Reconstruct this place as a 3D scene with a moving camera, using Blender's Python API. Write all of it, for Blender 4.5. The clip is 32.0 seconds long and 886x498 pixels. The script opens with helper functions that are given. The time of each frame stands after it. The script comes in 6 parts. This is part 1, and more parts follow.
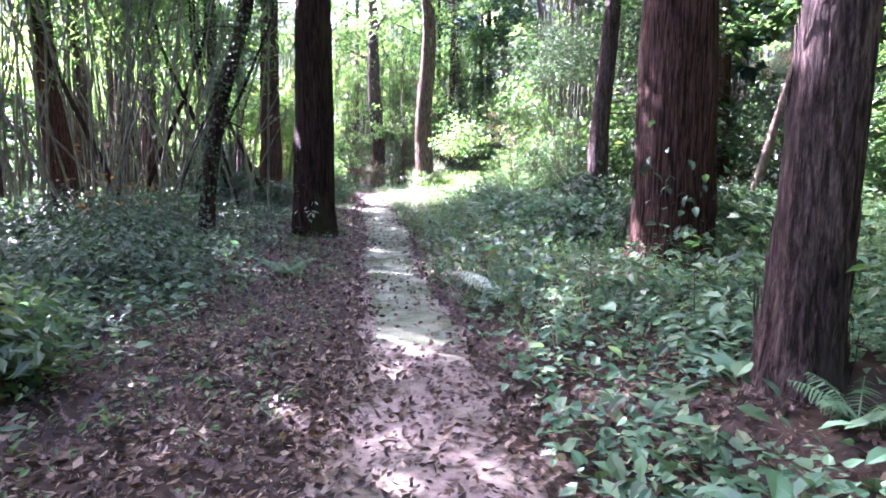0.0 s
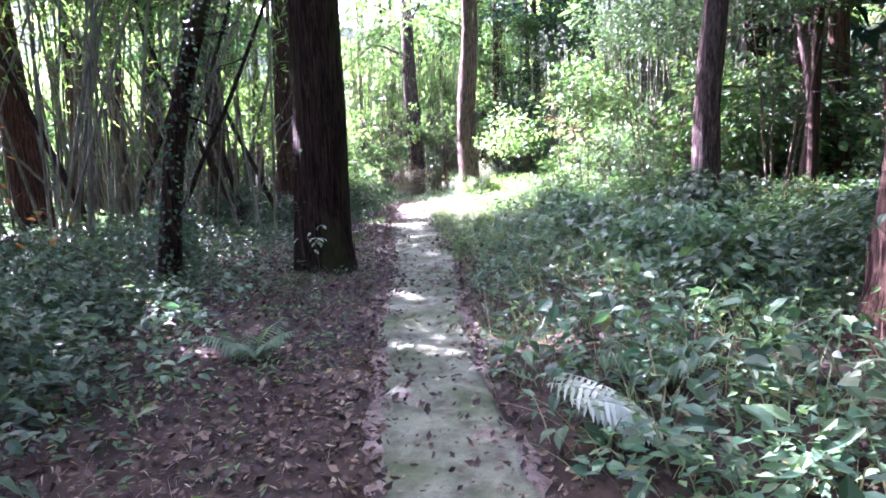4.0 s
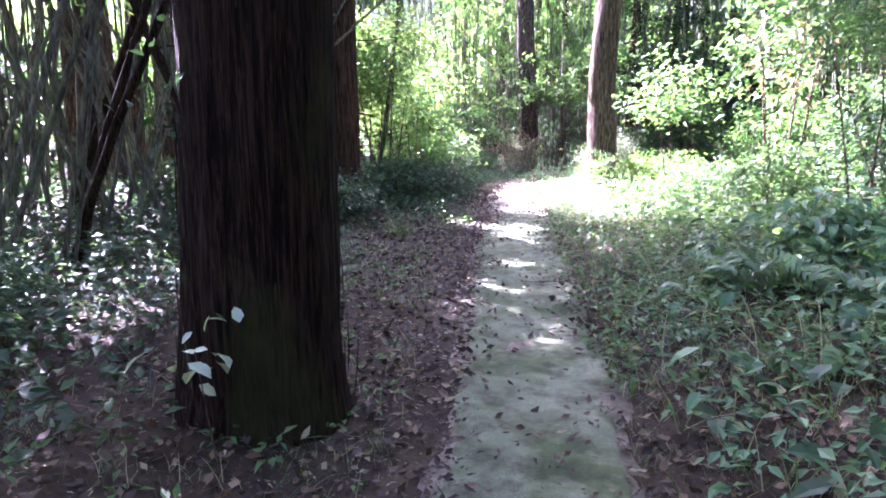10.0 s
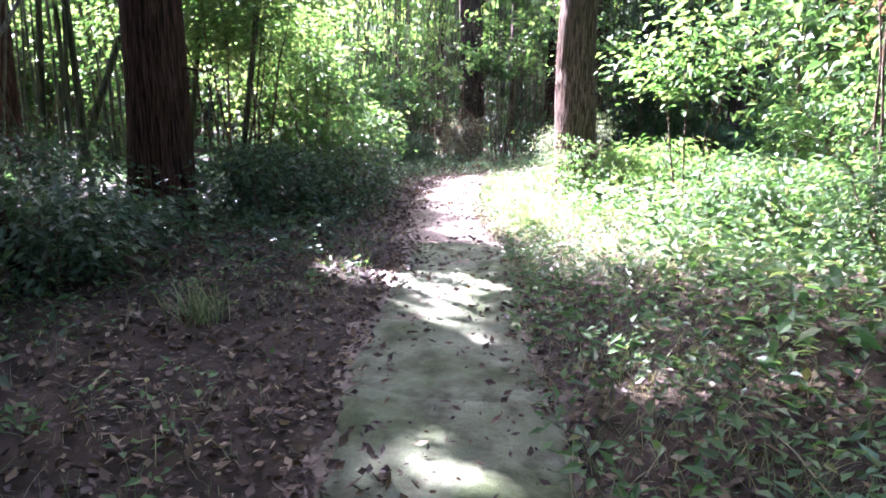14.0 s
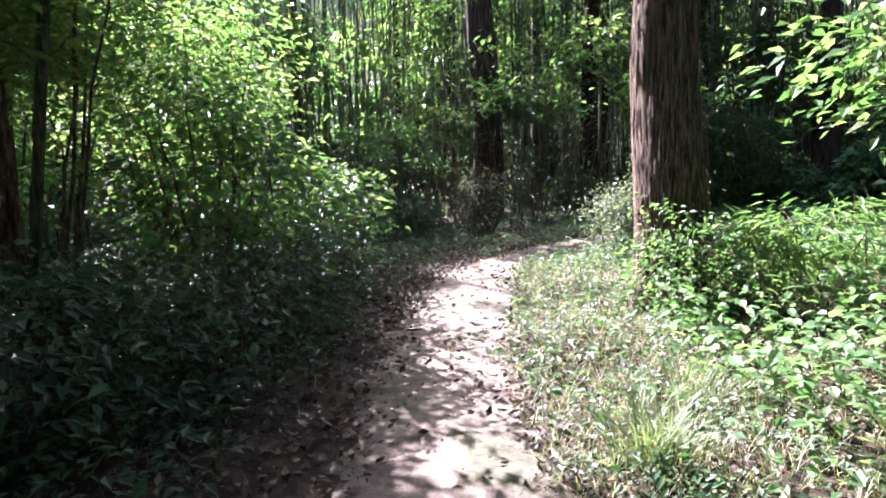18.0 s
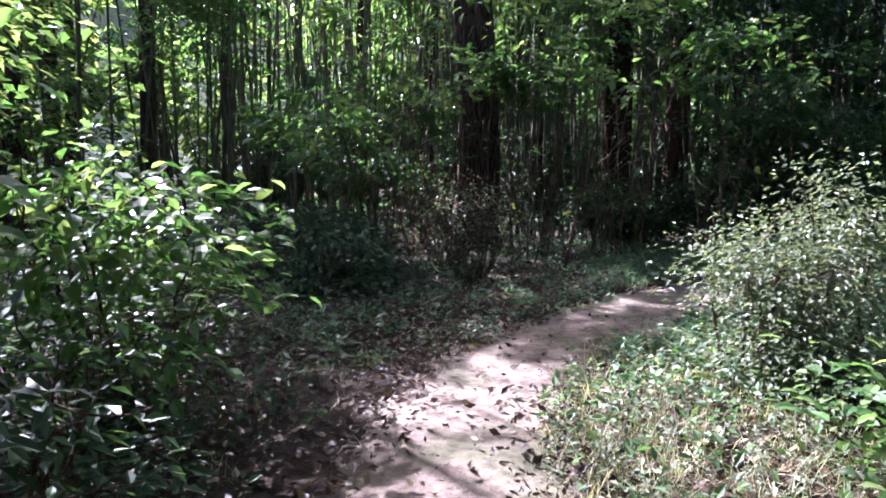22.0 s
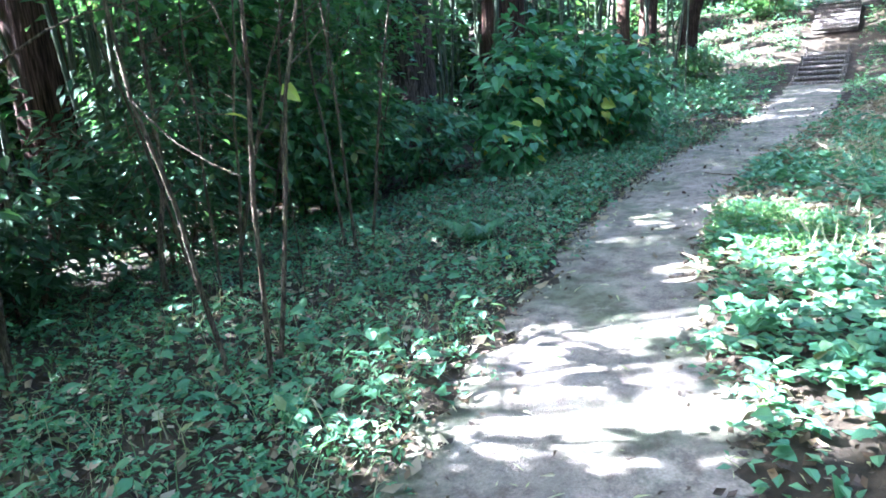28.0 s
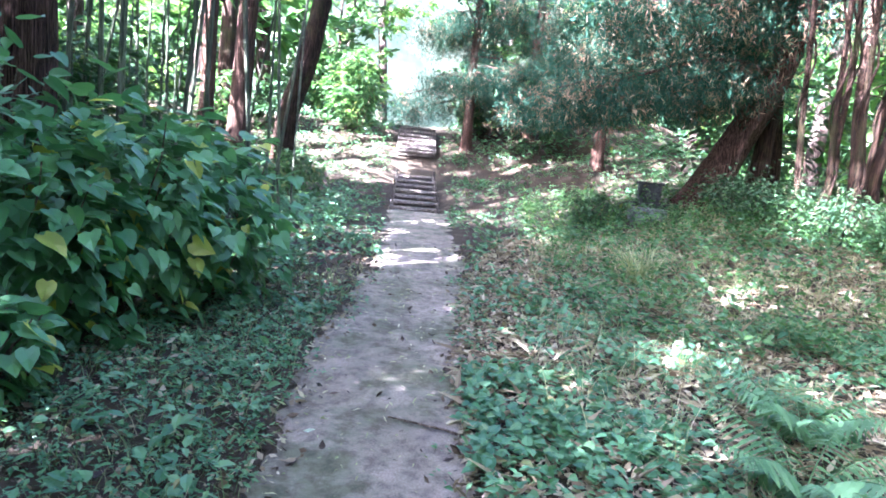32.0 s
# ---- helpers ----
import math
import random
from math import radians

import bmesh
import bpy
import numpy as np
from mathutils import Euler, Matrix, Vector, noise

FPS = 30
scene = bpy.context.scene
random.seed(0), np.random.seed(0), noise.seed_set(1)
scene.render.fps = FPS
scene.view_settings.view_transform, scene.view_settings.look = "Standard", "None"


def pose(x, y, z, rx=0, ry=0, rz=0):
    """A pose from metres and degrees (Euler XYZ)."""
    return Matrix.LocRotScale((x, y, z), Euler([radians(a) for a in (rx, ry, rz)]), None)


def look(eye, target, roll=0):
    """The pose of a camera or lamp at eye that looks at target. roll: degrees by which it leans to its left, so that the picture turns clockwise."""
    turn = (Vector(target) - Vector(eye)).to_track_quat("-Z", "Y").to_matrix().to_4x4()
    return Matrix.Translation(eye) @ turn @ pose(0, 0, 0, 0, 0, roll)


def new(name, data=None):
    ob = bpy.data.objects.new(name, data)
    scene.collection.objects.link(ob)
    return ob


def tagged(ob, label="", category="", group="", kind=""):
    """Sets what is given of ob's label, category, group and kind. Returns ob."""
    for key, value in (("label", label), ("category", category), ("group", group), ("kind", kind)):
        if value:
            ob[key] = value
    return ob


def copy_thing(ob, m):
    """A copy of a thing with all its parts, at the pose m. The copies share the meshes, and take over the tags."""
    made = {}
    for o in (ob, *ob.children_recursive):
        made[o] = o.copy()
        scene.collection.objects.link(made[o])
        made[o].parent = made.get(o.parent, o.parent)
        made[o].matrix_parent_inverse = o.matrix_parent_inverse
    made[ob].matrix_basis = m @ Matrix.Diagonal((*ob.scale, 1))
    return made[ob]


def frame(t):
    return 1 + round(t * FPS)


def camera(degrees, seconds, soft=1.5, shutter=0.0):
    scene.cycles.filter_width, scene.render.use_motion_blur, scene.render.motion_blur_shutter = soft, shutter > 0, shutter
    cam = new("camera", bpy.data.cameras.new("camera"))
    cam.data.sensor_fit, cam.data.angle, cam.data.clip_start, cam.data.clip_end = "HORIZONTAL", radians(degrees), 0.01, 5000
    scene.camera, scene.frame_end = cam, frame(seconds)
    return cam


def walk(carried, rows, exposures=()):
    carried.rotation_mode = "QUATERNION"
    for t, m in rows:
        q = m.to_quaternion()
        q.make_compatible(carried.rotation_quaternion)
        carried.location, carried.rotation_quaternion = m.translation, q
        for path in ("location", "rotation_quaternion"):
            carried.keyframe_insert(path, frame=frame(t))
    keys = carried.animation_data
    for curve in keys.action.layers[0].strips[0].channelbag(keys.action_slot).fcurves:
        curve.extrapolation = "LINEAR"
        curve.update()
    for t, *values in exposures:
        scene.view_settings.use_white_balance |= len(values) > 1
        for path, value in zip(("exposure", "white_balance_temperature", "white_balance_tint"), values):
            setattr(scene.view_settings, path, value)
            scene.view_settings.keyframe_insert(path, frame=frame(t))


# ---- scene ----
cam = camera(68.0, 32.0, soft=1.8)
PATH = [  # seconds, place, then yaw, pitch and roll in degrees
    (0, -0.289, -2.324, 1.465, -0.28, -7.70, 0.33),
    (0.5, -0.281, -1.978, 1.467, 1.04, -8.53, -0.60),
    (1, -0.360, -1.604, 1.457, 4.43, -9.63, 0.05),
    (1.5, -0.378, -1.207, 1.448, 0.30, -10.92, -0.66),
    (2, -0.399, -0.820, 1.425, 1.53, -8.28, -1.10),
    (2.5, -0.447, -0.386, 1.424, 0.61, -7.46, -0.29),
    (3, -0.435, 0.106, 1.444, 1.81, -7.91, -1.14),
    (3.5, -0.463, 0.608, 1.432, 1.21, -6.92, -0.62),
    (4, -0.430, 1.101, 1.432, 3.72, -7.32, -2.12),
    (4.5, -0.443, 1.555, 1.413, 4.20, -8.06, -1.70),
    (6.5, -0.656, 3.248, 1.477, 4.93, -11.22, -0.20),
    (7, -0.691, 3.763, 1.479, 6.01, -5.79, -0.87),
    (7.5, -0.728, 4.324, 1.479, 12.21, -3.50, -2.73),
    (8, -0.757, 4.897, 1.467, 8.08, -6.68, -1.88),
    (8.5, -0.749, 5.474, 1.454, 5.10, -7.86, -1.68),
    (9, -0.790, 6.010, 1.426, 11.37, -8.58, -1.61),
    (9.5, -0.926, 6.531, 1.421, 15.82, -11.58, -1.44),
    (10, -1.038, 7.043, 1.449, 12.95, -10.01, -0.13),
    (10.5, -1.188, 7.529, 1.448, 10.87, -8.90, -0.11),
    (11, -1.247, 8.112, 1.473, 9.19, -9.06, 0.46),
    (11.5, -1.297, 8.737, 1.476, 2.66, -7.81, 2.26),
    (12, -1.346, 9.292, 1.469, 4.92, -9.88, 2.50),
    (12.5, -1.436, 9.931, 1.448, 8.11, -10.23, 2.01),
    (13, -1.500, 10.621, 1.421, 11.42, -10.33, 0.70),
    (13.5, -1.534, 11.268, 1.416, 9.08, -11.13, 1.22),
    (14, -1.511, 11.852, 1.390, 7.91, -11.76, 1.02),
    (14.5, -1.512, 12.429, 1.401, 8.93, -7.08, 0.52),
    (16.5, -1.706, 14.652, 1.403, 9.11, -9.00, -0.37),
    (17, -1.829, 15.291, 1.402, 11.85, -10.92, -0.93),
    (17.5, -1.886, 15.926, 1.429, 10.74, -11.60, -1.10),
    (18, -1.999, 16.557, 1.440, 9.67, -7.22, -1.36),
    (18.5, -2.064, 17.183, 1.470, 12.25, -6.74, -4.21),
    (19, -2.134, 17.748, 1.498, 9.97, -6.80, -3.63),
    (19.5, -2.195, 18.271, 1.501, 8.94, -8.03, -3.33),
    (20, -2.248, 18.785, 1.536, 10.78, -7.72, -3.56),
    (20.5, -2.374, 19.395, 1.509, 10.67, -6.12, -3.45),
    (21, -2.407, 20.017, 1.485, 9.33, -5.72, -3.01),
    (21.5, -2.480, 20.666, 1.469, 7.94, -6.55, -1.98),
    (22, -2.556, 21.322, 1.467, 8.19, -6.97, -0.10),
    (22.5, -2.640, 21.963, 1.460, 7.38, -2.98, -0.77),
    (23, -2.721, 22.605, 1.455, 9.81, -6.37, -0.96),
    (23.5, -2.790, 23.232, 1.456, 5.43, -4.93, -0.05),
    (24, -2.864, 23.838, 1.453, 3.02, -5.11, -1.50),
    (24.5, -2.880, 24.444, 1.416, -4.55, -7.30, -0.36),
    (26.5, -2.207, 26.827, 1.415, -21.46, -12.49, -3.67),
    (27, -1.898, 27.556, 1.436, -34.39, -10.85, -3.71),
    (27.5, -1.558, 28.106, 1.433, -36.13, -17.29, -4.02),
    (28, -1.314, 28.498, 1.447, -42.09, -14.43, -4.11),
    (28.5, -0.994, 28.720, 1.483, -49.49, -13.37, -3.42),
    (29, -0.662, 28.970, 1.481, -49.62, -9.64, -2.87),
    (29.5, -0.290, 29.357, 1.498, -50.12, -10.07, -0.56),
    (30, 0.149, 29.689, 1.558, -53.62, -10.52, 0.06),
    (30.5, 0.555, 30.087, 1.613, -56.06, -9.71, 1.74),
    (31, 1.050, 30.402, 1.645, -64.49, -9.20, 3.99),
    (31.5, 1.552, 30.716, 1.678, -71.06, -8.32, 4.92),
    (32, 2.052, 30.948, 1.747, -79.30, -6.95, 5.60),
]
walk(cam, [(t, pose(x, y, z, 0, 0, yaw) @ pose(0, 0, 0, 90 + pitch) @ pose(0, 0, 0, 0, 0, roll)) for t, x, y, z, yaw, pitch, roll in PATH],
     [(0, 5.15, 5380, 52), (5, 5.22, 5360, 54), (7, 5.38, 5320, 50), (9, 5.2, 5330, 52), (10, 5.2, 5320, 54), (12, 4.82, 5400, 52), (13.5, 4.7, 5450, 46), (16.5, 3.82, 5550, 37), (19, 3.29, 5600, 34), (21, 3.1, 5550, 33), (22, 3.08, 5400, 39), (23, 3.2, 5200, 18), (24, 4.45, 5150, 14), (27, 5.4, 4950, 14), (29, 5.3, 4750, 10), (30, 5.68, 4780, 10), (32, 5.5, 5080, 26)])


# ---- light ----
SUN = Vector((-0.585, 0.525, 0.66)).normalized()
world = bpy.data.worlds.new("sky")
scene.world = world
world.use_nodes = True
wn = world.node_tree
sky = wn.nodes.new("ShaderNodeTexSky")
sky.sky_type, sky.sun_disc = "NISHITA", False
sky.sun_elevation, sky.sun_rotation = math.asin(SUN.z), math.atan2(SUN.x, SUN.y)
sky.air_density, sky.dust_density, sky.ozone_density = 0.8, 5.0, 0.4
wn.links.new(sky.outputs[0], wn.nodes["Background"].inputs[0])
wn.nodes["Background"].inputs[1].default_value = 0.066
sun_data = bpy.data.lights.new("sun", "SUN")
sun_data.energy, sun_data.angle, sun_data.color = 5.0, radians(0.53), (1.0, 0.95, 0.88)
sun = new("sun", sun_data)
sun.matrix_world = look(SUN * 60, (0, 0, 0))

# ---- materials ----


def base_mat(name):
    m = bpy.data.materials.new(name)
    m.use_nodes = True
    nt = m.node_tree
    return m, nt, nt.nodes["Principled BSDF"]


def noise_node(nt, scale, detail=4.0, rough=0.55, stretch=(1, 1, 1), coord="Object", distort=0.0):
    tc = nt.nodes.new("ShaderNodeTexCoord")
    mp = nt.nodes.new("ShaderNodeMapping")
    mp.inputs["Scale"].default_value = stretch
    n = nt.nodes.new("ShaderNodeTexNoise")
    n.inputs["Scale"].default_value, n.inputs["Detail"].default_value = scale, detail
    n.inputs["Roughness"].default_value, n.inputs["Distortion"].default_value = rough, distort
    nt.links.new(tc.outputs[coord], mp.inputs[0])
    nt.links.new(mp.outputs[0], n.inputs["Vector"])
    return n.outputs["Fac"]


def ramp(nt, fac, stops):
    r = nt.nodes.new("ShaderNodeValToRGB")
    els = r.color_ramp.elements
    while len(els) < len(stops):
        els.new(0.5)
    for e, (p, c) in zip(els, stops):
        e.position, e.color = p, (*c, 1)
    nt.links.new(fac, r.inputs[0])
    return r.outputs[0]


def blend(nt, fac, a, b, mode="MIX"):
    x = nt.nodes.new("ShaderNodeMix")
    x.data_type, x.blend_type = "RGBA", mode
    for sock, v in ((x.inputs[0], fac), (x.inputs[6], a), (x.inputs[7], b)):
        if isinstance(v, (int, float)):
            sock.default_value = v
        elif isinstance(v, tuple):
            sock.default_value = (*v, 1)
        else:
            nt.links.new(v, sock)
    return x.outputs[2]


def bump(nt, p, height, strength, dist):
    b = nt.nodes.new("ShaderNodeBump")
    b.inputs["Strength"].default_value, b.inputs["Distance"].default_value = strength, dist
    nt.links.new(height, b.inputs["Height"])
    nt.links.new(b.outputs[0], p.inputs["Normal"])


def leaf_mat(name, stops, through_light=0.4, rough=0.5, spec=0.38):
    """Thin leaf: colour varies leaf by leaf, light shines through."""
    m, nt, p = base_mat(name)
    g = nt.nodes.new("ShaderNodeNewGeometry")
    col = ramp(nt, g.outputs["Random Per Island"], stops)
    col = blend(nt, noise_node(nt, 0.9, 2), col, blend(nt, 1.0, col, (0.75, 0.8, 0.7), "MULTIPLY"))
    nt.links.new(col, p.inputs["Base Color"])
    p.inputs["Roughness"].default_value = rough
    p.inputs["Specular IOR Level"].default_value = spec
    t = nt.nodes.new("ShaderNodeBsdfTranslucent")
    warm = blend(nt, 1.0, col, (1.4, 1.4, 0.85), "MULTIPLY")
    nt.links.new(warm, t.inputs[0])
    mx = nt.nodes.new("ShaderNodeMixShader")
    mx.inputs[0].default_value = through_light
    nt.links.new(p.outputs[0], mx.inputs[1])
    nt.links.new(t.outputs[0], mx.inputs[2])
    nt.links.new(mx.outputs[0], nt.nodes["Material Output"].inputs[0])
    return m


def bark_mat(name, dark, light, moss=None, streak=(14, 14, 1.1), rough=0.9):
    m, nt, p = base_mat(name)
    f = noise_node(nt, 2.2, 8, 0.7, streak, distort=0.4)
    col = ramp(nt, f, [(0.43, dark), (0.60, light)])
    big = noise_node(nt, 1.3, 3, 0.6, (1, 1, 0.5))
    col = blend(nt, big, col, blend(nt, 1.0, col, (0.62, 0.6, 0.6), "MULTIPLY"))
    grain = noise_node(nt, 2.2, 6, 0.75, tuple(3.2 * k for k in streak), distort=0.3)
    col = blend(nt, 1.0, col, ramp(nt, grain, [(0.36, (0.38, 0.36, 0.35)), (0.6, (1.15, 1.15, 1.15))]), "MULTIPLY")
    f = blend(nt, 0.4, f, grain)
    if moss:
        mf = ramp(nt, noise_node(nt, 1.7, 5, 0.65, (1, 1, 0.45)), [(0.52, (0, 0, 0)), (0.7, (1, 1, 1))])
        col = blend(nt, mf, col, moss)
    nt.links.new(col, p.inputs["Base Color"])
    p.inputs["Roughness"].default_value = rough
    p.inputs["Specular IOR Level"].default_value = 0.08
    bump(nt, p, f, 1.0, 0.05)
    return m


def soil_mat(name, stops, scale=3.0, fine=60.0, tint=None, lumps=9.0):
    m, nt, p = base_mat(name)
    f = noise_node(nt, scale, 8, 0.65)
    g = noise_node(nt, fine, 6, 0.7)
    col = ramp(nt, f, stops)
    col = blend(nt, ramp(nt, g, [(0.35, (0.55, 0.55, 0.55)), (0.65, (1, 1, 1))]), (0.02, 0.017, 0.014), col)
    if tint:
        tf = ramp(nt, noise_node(nt, 1.4, 6, 0.7), [(0.47, (0, 0, 0)), (0.6, (1, 1, 1))])
        col = blend(nt, tf, col, blend(nt, g, tint, blend(nt, 1.0, tint, (0.5, 0.5, 0.5), "MULTIPLY")))
    nt.links.new(col, p.inputs["Base Color"])
    p.inputs["Roughness"].default_value = 0.92
    p.inputs["Specular IOR Level"].default_value = 0.2
    lump = blend(nt, 0.45, g, noise_node(nt, lumps, 5, 0.6))
    stain = ramp(nt, noise_node(nt, lumps * 0.7, 5, 0.7), [(0.38, (0.42, 0.4, 0.38)), (0.56, (1, 1, 1))])
    nt.links.new(blend(nt, 0.75, col, stain, "MULTIPLY"), p.inputs["Base Color"])
    bump(nt, p, lump, 0.9, 0.03)
    return m


GREEN = leaf_mat("mid_green_leaf", [(0, (0.035, 0.085, 0.03)), (0.5, (0.06, 0.13, 0.04)), (0.93, (0.10, 0.18, 0.065)), (1, (0.22, 0.20, 0.08))], 0.45)
COVER = leaf_mat("ground_cover_leaf", [(0, (0.046, 0.118, 0.062)), (0.5, (0.084, 0.185, 0.092)), (0.95, (0.145, 0.245, 0.12)), (1, (0.2, 0.17, 0.07))], 0.35)
# true evergreen leaf; also given to some green plants to darken them as shade
DARKLEAF = leaf_mat("evergreen_and_shaded_leaf", [(0, (0.023, 0.052, 0.025)), (0.6, (0.038, 0.08, 0.035)), (1, (0.072, 0.122, 0.05))], 0.25, 0.5, 0.22)
# lighter greens; at sunny spots they put sunlight into the leaf colour
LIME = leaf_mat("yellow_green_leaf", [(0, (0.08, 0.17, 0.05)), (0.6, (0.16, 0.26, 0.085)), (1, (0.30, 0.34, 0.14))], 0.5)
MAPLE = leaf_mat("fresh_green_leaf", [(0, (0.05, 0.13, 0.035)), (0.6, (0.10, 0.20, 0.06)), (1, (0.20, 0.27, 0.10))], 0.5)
GREYLEAF = leaf_mat("grey_green_leaf", [(0, (0.07, 0.11, 0.06)), (0.6, (0.14, 0.18, 0.11)), (1, (0.25, 0.27, 0.18))], 0.35)
GRASS = leaf_mat("grass_blade", [(0, (0.07, 0.12, 0.045)), (0.6, (0.12, 0.17, 0.07)), (0.8, (0.22, 0.22, 0.12)), (1, (0.34, 0.29, 0.2))], 0.4, 0.55)
DRYGRASS = leaf_mat("dry_grass_blade", [(0, (0.17, 0.21, 0.09)), (0.5, (0.32, 0.32, 0.18)), (1, (0.5, 0.44, 0.34))], 0.4, 0.6)
LITTER = leaf_mat("dead_leaf", [(0, (0.015, 0.00872, 0.00506)), (0.35, (0.042, 0.02398, 0.01288)), (0.7, (0.085, 0.05123, 0.0276)), (0.95, (0.15, 0.1036, 0.05796)), (1, (0.3, 0.2507, 0.1564))], 0.12, 0.6, 0.3)
STRAW = leaf_mat("dry_straw", [(0, (0.14, 0.095, 0.06)), (0.5, (0.27, 0.205, 0.14)), (1, (0.42, 0.35, 0.26))], 0.15, 0.65, 0.2)
DARKLITTER = leaf_mat("dark_dead_leaf", [(0, (0.02, 0.01199, 0.00828)), (0.6, (0.06, 0.03706, 0.02392)), (0.93, (0.11, 0.07085, 0.046)), (1, (0.3, 0.2398, 0.1564))], 0.08, 0.6, 0.3)
# tone of dry leaves; on living plants it stands for strong sun
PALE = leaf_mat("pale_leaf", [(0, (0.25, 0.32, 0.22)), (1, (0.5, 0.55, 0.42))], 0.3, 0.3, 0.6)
FERN = leaf_mat("fern_leaf", [(0, (0.05, 0.12, 0.05)), (1, (0.11, 0.2, 0.09))], 0.35)
CEDARLEAF = leaf_mat("cedar_leaf", [(0, (0.014, 0.045, 0.03)), (0.75, (0.03, 0.08, 0.05)), (0.95, (0.07, 0.08, 0.04)), (1, (0.13, 0.075, 0.045))], 0.12, 0.7, 0.12)
HEARTLEAF = leaf_mat("heart_leaf_green", [(0, (0.055, 0.14, 0.06)), (0.6, (0.085, 0.2, 0.085)), (1, (0.125, 0.25, 0.10))], 0.35, 0.42)
YELLOWLEAF = leaf_mat("yellowing_leaf", [(0, (0.30, 0.32, 0.06)), (1, (0.5, 0.5, 0.12))], 0.5)
REDLEAF = leaf_mat("red_leaf", [(0, (0.35, 0.03, 0.03)), (1, (0.5, 0.06, 0.05))], 0.2)
BROWNFROND = leaf_mat("brown_leaf_cluster", [(0, (0.15, 0.085, 0.06)), (1, (0.34, 0.22, 0.15))], 0.2, 0.7, 0.2)
ORANGE = leaf_mat("orange_leaf", [(0, (0.12, 0.06, 0.02)), (0.6, (0.22, 0.11, 0.03)), (1, (0.3, 0.2, 0.06))], 0.4)
CEDARBARK = bark_mat("cedar_bark", (0.022, 0.0125, 0.009), (0.145, 0.083, 0.058), None, (22, 22, 1.0))
GREYBARK = bark_mat("grey_bark", (0.03, 0.021, 0.017), (0.15, 0.11, 0.09), (0.06, 0.05, 0.04), (12, 12, 1.6))
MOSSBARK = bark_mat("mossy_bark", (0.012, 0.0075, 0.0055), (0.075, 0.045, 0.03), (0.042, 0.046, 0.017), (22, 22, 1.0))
PALEBARK = bark_mat("pale_bark", (0.14, 0.10, 0.075), (0.36, 0.28, 0.21), (0.2, 0.17, 0.09), (7, 7, 1.6))
SUNBARK = bark_mat("shaggy_brown_bark", (0.045, 0.032, 0.022), (0.29, 0.215, 0.155), (0.09, 0.075, 0.04), (17, 17, 1.1))
TWIGBARK = bark_mat("twig_bark", (0.07, 0.05, 0.035), (0.25, 0.19, 0.13), None, (20, 20, 4))
BAMBOO = bark_mat("bamboo_skin", (0.10, 0.10, 0.07), (0.30, 0.29, 0.21), (0.16, 0.20, 0.11), (10, 10, 0.8), 0.5)
# bamboo skin again, darkened so that the colour carries the grove's shade
DARKBAMBOO = bark_mat("shade_toned_bamboo_skin", (0.05, 0.062, 0.038), (0.165, 0.18, 0.115), None, (10, 10, 0.8), 0.45)
SOIL = soil_mat("forest_soil", [(0.3, (0.021, 0.01472, 0.00782)), (0.55, (0.05, 0.03379, 0.0184)), (0.75, (0.088, 0.06322, 0.03404))], 2.5, 45)
DIRT = soil_mat("trodden_dirt", [(0.25, (0.17, 0.137, 0.104)), (0.5, (0.275, 0.222, 0.172)), (0.75, (0.39, 0.32, 0.255))], 2.6, 90, (0.16, 0.155, 0.095), 14)
STEPEARTH = soil_mat("step_earth", [(0.25, (0.06, 0.048, 0.038)), (0.5, (0.11, 0.088, 0.07)), (0.75, (0.17, 0.14, 0.115))], 3, 80, None, 12)
MAT = soil_mat("mossy_matting", [(0.28, (0.12, 0.15, 0.08)), (0.5, (0.19, 0.22, 0.13)), (0.72, (0.29, 0.31, 0.21))], 2.2, 110, (0.10, 0.135, 0.055), 7)
LOG = bark_mat("weathered_log", (0.11, 0.09, 0.075), (0.33, 0.28, 0.24), None, (3, 14, 14))
MOSSSTONE = soil_mat("mossy_grey_stone", [(0.3, (0.05, 0.052, 0.05)), (0.7, (0.12, 0.12, 0.115))], 4, 50, (0.04, 0.055, 0.025))
PALESTONE = soil_mat("pale_grey_stone", [(0.3, (0.16, 0.165, 0.165)), (0.7, (0.32, 0.33, 0.33))], 4, 50, (0.14, 0.16, 0.12))

# ---- numbers of the plan ----
rng = np.random.default_rng(7)
TRAIL = [(-0.3, -9, 0.7), (-0.33, -3, 0.6), (-0.36, 0.4, 0.5), (-0.5, 3, 0.42), (-0.75, 4.8, 0.38), (-0.95, 6.4, 0.38), (-1.1, 8, 0.39),
         (-1.25, 10, 0.43), (-1.65, 12.9, 0.5), (-2.03, 15.7, 0.54), (-2.24, 18.1, 0.53), (-2.74, 20.7, 0.5), (-2.84, 22, 0.53), (-2.92, 23.4, 0.58)]
TRAIL += [(-2.95, 25.2, 0.52), (-2.6, 26.4, 0.52), (-1.9, 27.5, 0.56), (-1.2, 28.4, 0.6), (-0.25, 29.3, 0.6), (0.8, 30.0, 0.58), (1.75, 30.5, 0.5),
          (3.7, 31.35, 0.48), (6.05, 32.05, 0.54), (7.9, 32.4, 0.6), (11.2, 33.0, 0.6), (14.4, 33.8, 0.6), (17.5, 34.6, 0.62)]


def reseed(k):
    """Start the chance numbers of a section anew."""
    rng.bit_generator.state = np.random.default_rng(k).bit_generator.state


